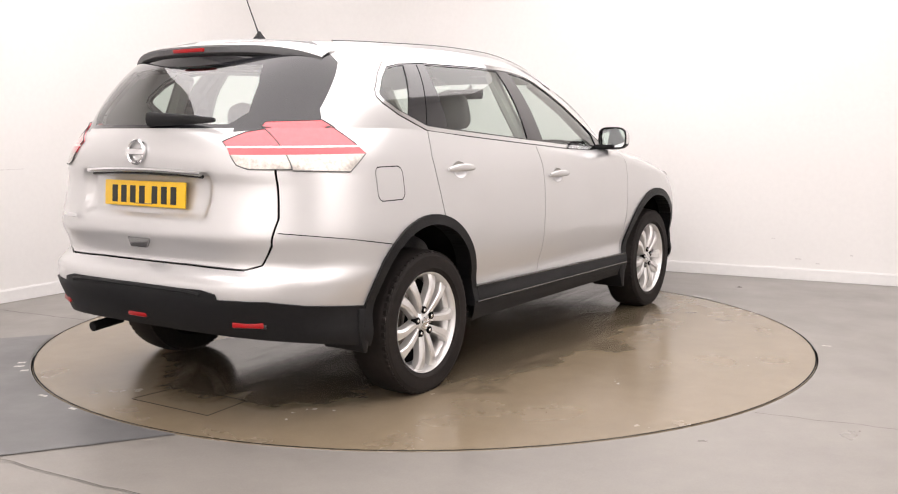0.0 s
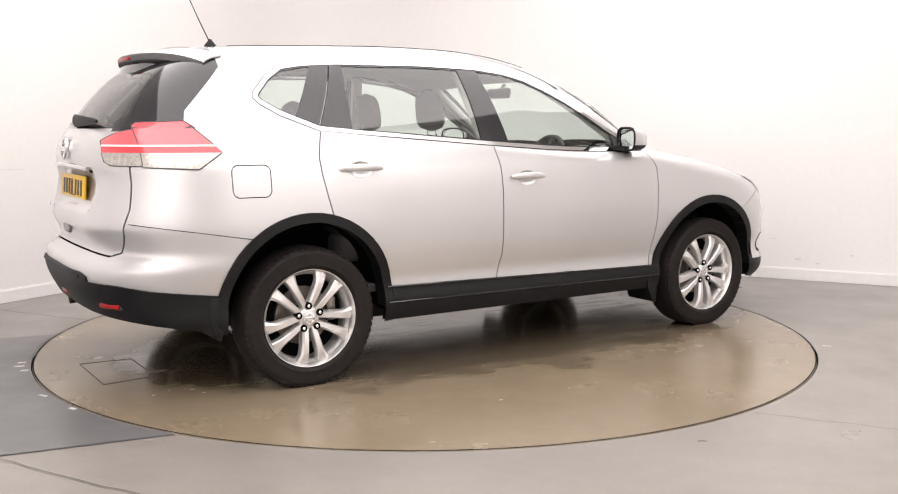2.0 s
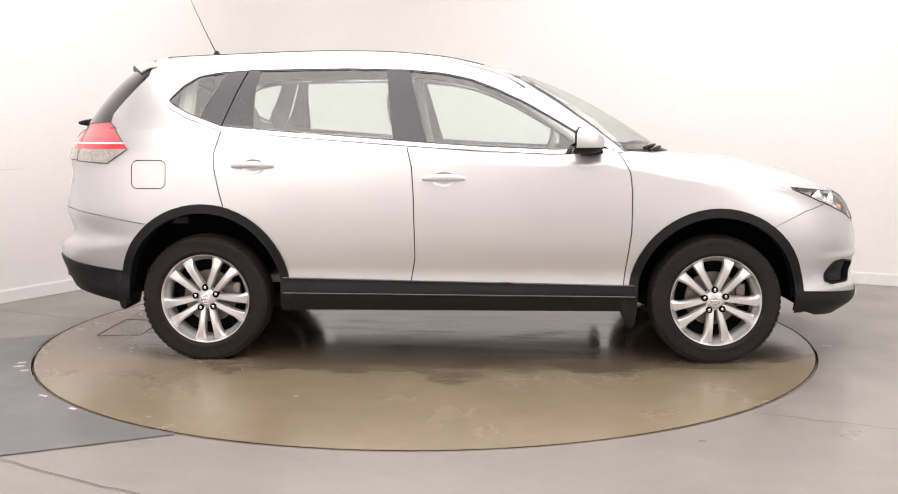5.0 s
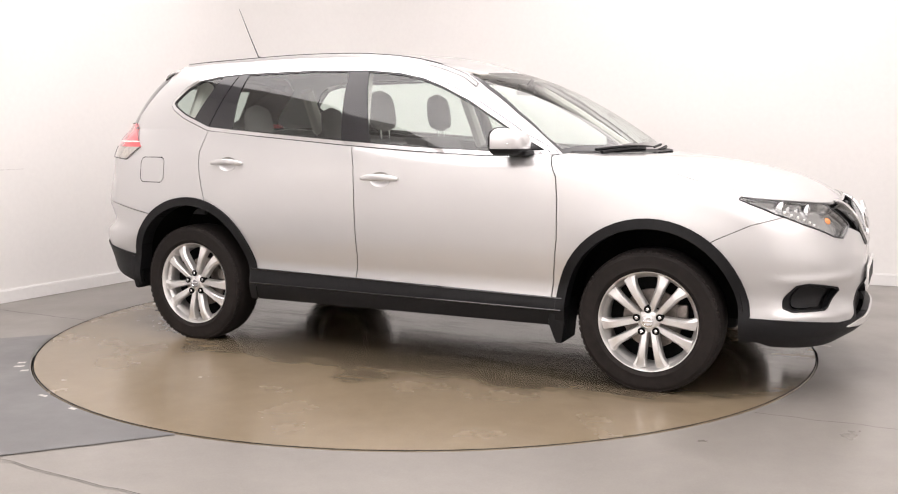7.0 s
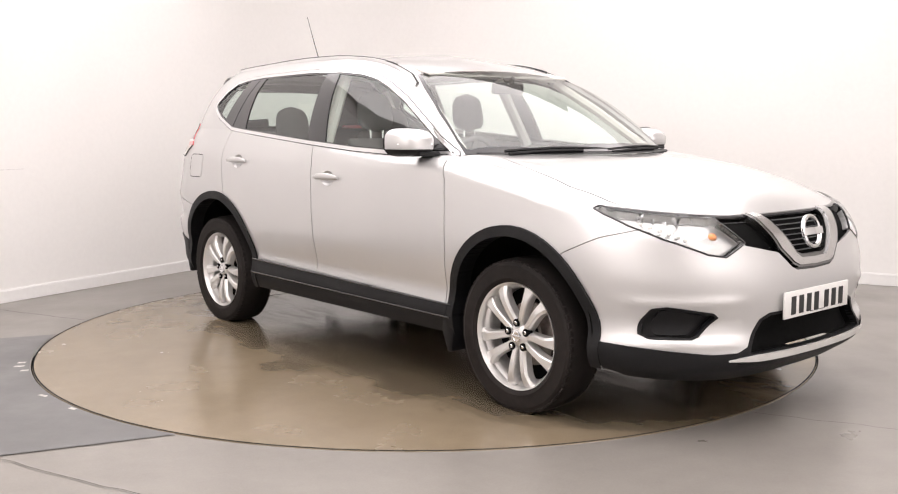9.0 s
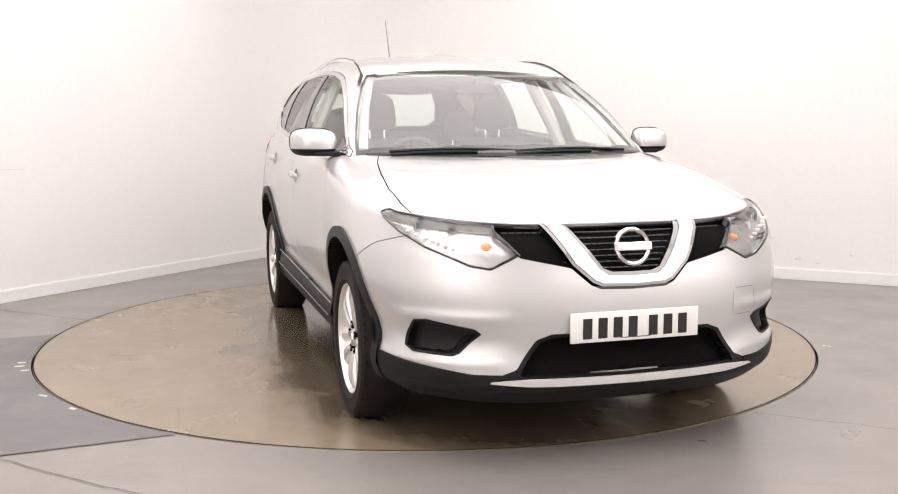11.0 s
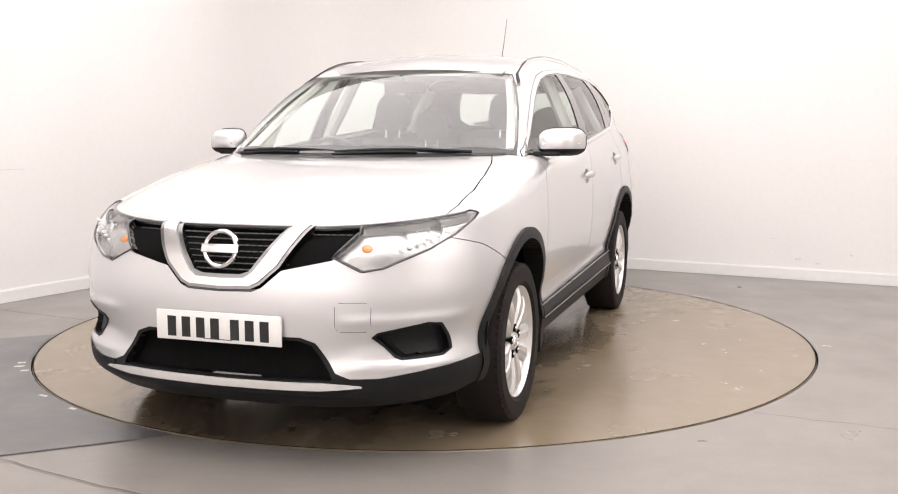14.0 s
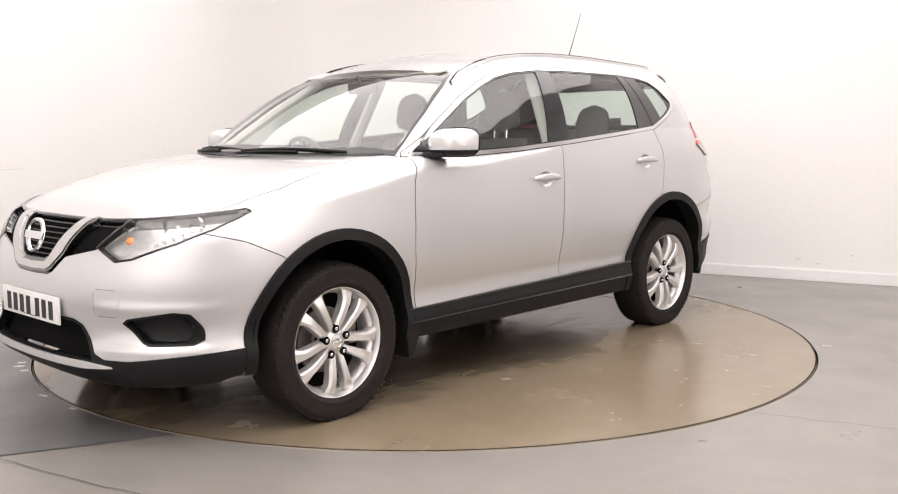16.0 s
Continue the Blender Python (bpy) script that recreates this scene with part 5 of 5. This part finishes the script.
def cabin():
    P = []
    for y in np.linspace(-.74, .74, 30):
        hood_b = .035 * math.exp(-((y + .37) / .16) ** 2)
        P.append([(1.12 - .3 * abs(y) ** 2, y, 1.085), (.95 - .15 * abs(y) ** 2, y, 1.095), (.78, y, 1.09 + hood_b), (.70, y, 1.07 + hood_b), (.66, y, 1.0), (.70, y, .86), (.78, y, .62)])
    bm = grid_bm(np.array(P))
    bm.normal_update()
    if sum(f.normal.z for f in bm.faces) < 0:
        bmesh.ops.reverse_faces(bm, faces=bm.faces)
    dash = part("dashboard", bm, M_TRIM, car, "dark grey dashboard", sharp=50)
    part("centre_screen", box(.655, 0, .98, .02, .22, .13, .01), M_GLOSS, dash)
    for y in (-.62, -.14, .14, .62):
        part("air_vent", box(.655, y, 1.0, .02, .10, .06, .012), M_GLOSS, dash)
    ring = lathe([(.175 + .014 * math.cos(a), .014 * math.sin(a)) for a in np.linspace(0, 2 * math.pi, 11)], 40)
    m = pose(.46, -.37, 1.02) @ pose(0, 0, 0, 0, 24, 0) @ pose(0, 0, 0, 0, 0, 90)
    st = part("steering_wheel", ring, M_TRIM, car, "dark grey steering wheel", at=m)
    part("steering_hub", sphere(0, 0, -.01, .075, .03, .06), M_TRIM, st)
    for a in (0, 180, 270):
        part("steering_spoke", box(.11, 0, 0, .13, .016, .035, .006, Matrix()), M_TRIM, st, at=pose(0, 0, 0, 0, a, 0))
    part("column", tube([(.47, -.37, 1.01), (.70, -.37, .93)], .045, 12), M_TRIM, car)
    mir = part("inner_mirror", box(.385, 0, 1.452, .03, .235, .065, .014, pose(0, 0, 0, 0, 6, 0)), M_PLASTIC, car, "black inner mirror")
    part("mirror_stem", tube([(.40, 0, 1.47), (.43, 0, 1.51)], .012, 8), M_PLASTIC, mir)
    part("centre_console", box(.35, 0, .66, .75, .2, .26, .03), M_TRIM, car)
    part("cabin_floor", box(-.35, 0, .42, 2.3, 1.5, .04), M_CLOTH, car)
    part("boot_floor", box(-1.85, 0, .72, .62, 1.1, .04, .01), M_CLOTH, car)
    part("parcel_cover", box(-1.62, 0, 1.10, .55, 1.2, .02, .008), M_TRIM, car)
    for s in (1, -1):
        part("door_card", prism([(.82, .5), (.82, 1.085), (.45, 1.085), (-1.2, 1.19), (-1.2, .90), (-.88, .5)], s * .795, s * .82, bevel=.008), M_TRIM, car, "dark grey inner door panel")
        part("boot_side", prism([(-1.25, .86), (-1.25, 1.2), (-1.75, 1.235), (-2.0, 1.2), (-2.0, .86)], s * .66, s * .72, bevel=.02), M_TRIM, car)
        part("sun_visor", box(.27, s * .33, 1.535, .14, .40, .014, .005, pose(0, 0, 0, 0, 14, 0)), M_PALE, car)
        part("pillar_trim", tube([(.80, s * .705, 1.12), (.50, s * .63, 1.33), (.24, s * .545, 1.495)], .026, 8), M_PALE, car, "pale pillar trim")
        part("pillar_trim", tube([(-.25, s * .80, 1.12), (-.32, s * .60, 1.54)], .035, 8), M_PALE, car)
        part("pillar_trim", tube([(-1.50, s * .70, 1.2), (-1.50, s * .54, 1.5)], .045, 8), M_PALE, car)
    part("gate_trim", prism([(-.48, .70), (.48, .70), (.54, 1.0), (.52, 1.18), (.40, 1.215), (-.40, 1.215), (-.52, 1.18), (-.54, 1.0)], -2.10, -2.075, (1, 2), .01), M_TRIM, tailgate, "dark inner tailgate trim")
    part("scuttle", box(.98, 0, .85, .06, 1.4, .45, .02), M_DARK, car)
    part("bulkhead", box(1.05, 0, .6, .1, 1.0, .6, .02), M_DARK, car)

    tow()


def tow():
    """The round-cornered cover of the towing eye in the front bumper."""
    ob = next(o for o in car.children if o.name.startswith("front_bumper"))
    bm = bmesh.new()
    bm.from_mesh(ob.data)
    poly = []
    for cx, cz, a0 in ((.545, .535, -90), (.545, .595, 0), (.47, .595, 90), (.47, .535, 180)):
        for k in range(5):
            a = radians(a0 + 22.5 * k)
            poly.append((cx + .024 * math.cos(a), cz + .024 * math.sin(a)))
    T = lambda c: c.x > 1.9
    cut = take(bm, poly, (1, 2), T)
    lid = take(cut, inset(poly, .0016), (1, 2), T)
    cut.free()
    bm.to_mesh(ob.data)
    bm.free()
    part("tow_cover", thick(lid, .006), M_PAINT, ob, "silver towing eye cover")


cabin()

# ---------------------------------------------------------------- small things on the floor


def table_hatch():
    """A square access plate let into the table, shown by its joints."""
    pts = [(-1.985, -.225), (-1.995, .27), (-1.735, .245), (-1.728, -.2)]
    for a, b in zip(pts, pts[1:] + pts[:1]):
        d = Vector(b) - Vector(a)
        m = Matrix.Translation(((a[0] + b[0]) / 2, (a[1] + b[1]) / 2, .0008)) @ Matrix.Rotation(math.atan2(d.y, d.x), 4, "Z")
        part("hatch_joint", box(0, 0, 0, d.length, .003, .0016), M_STEEL, turntable, "dark joint of an access plate", at=m)


table_hatch()


def floor_line(pts, w, mat, nm, label):
    rows = []
    for i, q in enumerate(pts):
        d = (Vector(pts[min(i + 1, len(pts) - 1)]) - Vector(pts[max(i - 1, 0)])).normalized()
        n = Vector((-d.y, d.x)) * w / 2
        rows.append([(q[0] + n.x, q[1] + n.y, .0022), (q[0] - n.x, q[1] - n.y, .0022)])
    bm = grid_bm(np.array(rows))
    bm.normal_update()
    if bm.faces[:][0].normal.z < 0:
        bmesh.ops.reverse_faces(bm, faces=bm.faces)
    tagged(part(nm, bm, mat), label, "floor marking", kind="structure")


def crack(a, b, n=16, wob=.012):
    rnd = random.Random(int(a[0] * 100))
    return [(a[0] + (b[0] - a[0]) * k / n + rnd.uniform(-wob, wob), a[1] + (b[1] - a[1]) * k / n + rnd.uniform(-wob, wob)) for k in range(n + 1)]


M_CRACK = material("floor_crack", (.13, .12, .11), .8, grain=.4, grain_scale=30)
floor_line(crack((-1.9, -2.13), (-.55, -2.92)), .005, M_CRACK, "floor_crack", "fine dark crack in the painted floor")
floor_line(crack((1.42, -1.79), (2.6, -2.35)), .004, M_CRACK, "floor_crack", "fine dark crack in the painted floor")
floor_line(crack((-3.0, .80), (-2.225, .365)), .006, M_CRACK, "floor_crack", "fine dark crack in the painted floor")
for a, b, w in (((-2.185, -.77), (-2.145, -.765), .03), ((-2.17, -.85), (-2.12, -.845), .03), ((-2.10, -.94), (-2.06, -.935), .03), ((-1.82, -1.40), (-1.775, -1.43), .02), ((-1.60, -1.62), (-1.565, -1.645), .02), ((1.965, 1.155), (2.055, .985), .02), ((2.24, -.515), (2.285, -.535), .02)):
    floor_line([a, b], w, M_SILVERLINE, "floor_mark", "small pale paint mark on the floor")


def wall_marks():
    """Scuffs low on the walls."""
    dr, dl, corner = Vector((3.051, -1.679)).normalized(), Vector((-1.289, -2.121)).normalized(), Vector((-1.142, 4.160))
    m = material("scuff_grey", (.68, .66, .65), .7, grain=.3, grain_scale=50)
    for d, dist, z, w, h in ((dr, 4.75, .17, .05, .012), (dr, 4.9, .14, .03, .01), (dr, 4.55, .33, .03, .006), (dl, 3.55, .95, .24, .004), (dr, 5.15, .22, .02, .014)):
        q = corner + d * dist
        n = Vector((d.y, -d.x)) if d is dr else Vector((-d.y, d.x))
        at = Matrix.Translation((q.x + n.x * .0015, q.y + n.y * .0015, z)) @ Matrix.Rotation(math.atan2(d.y, d.x), 4, "Z")
        tagged(part("wall_mark", box(0, 0, 0, w, .002, h, .0008, seg=1), m, at=at), "faint grey scuff on the white wall", "scuff", kind="structure")


wall_marks()


def motions():
    rows = [(0.5 * k, a) for k, a in enumerate(ANGLES)]
    walk(turntable, [(t, pose(0, 0, 0, 0, 0, a)) for t, a in rows])
    walk(car, [(t, pose(0, 0, 0, 0, 0, a) @ pose(CAR_AT[0], CAR_AT[1], 0.002)) for t, a in rows])


motions()
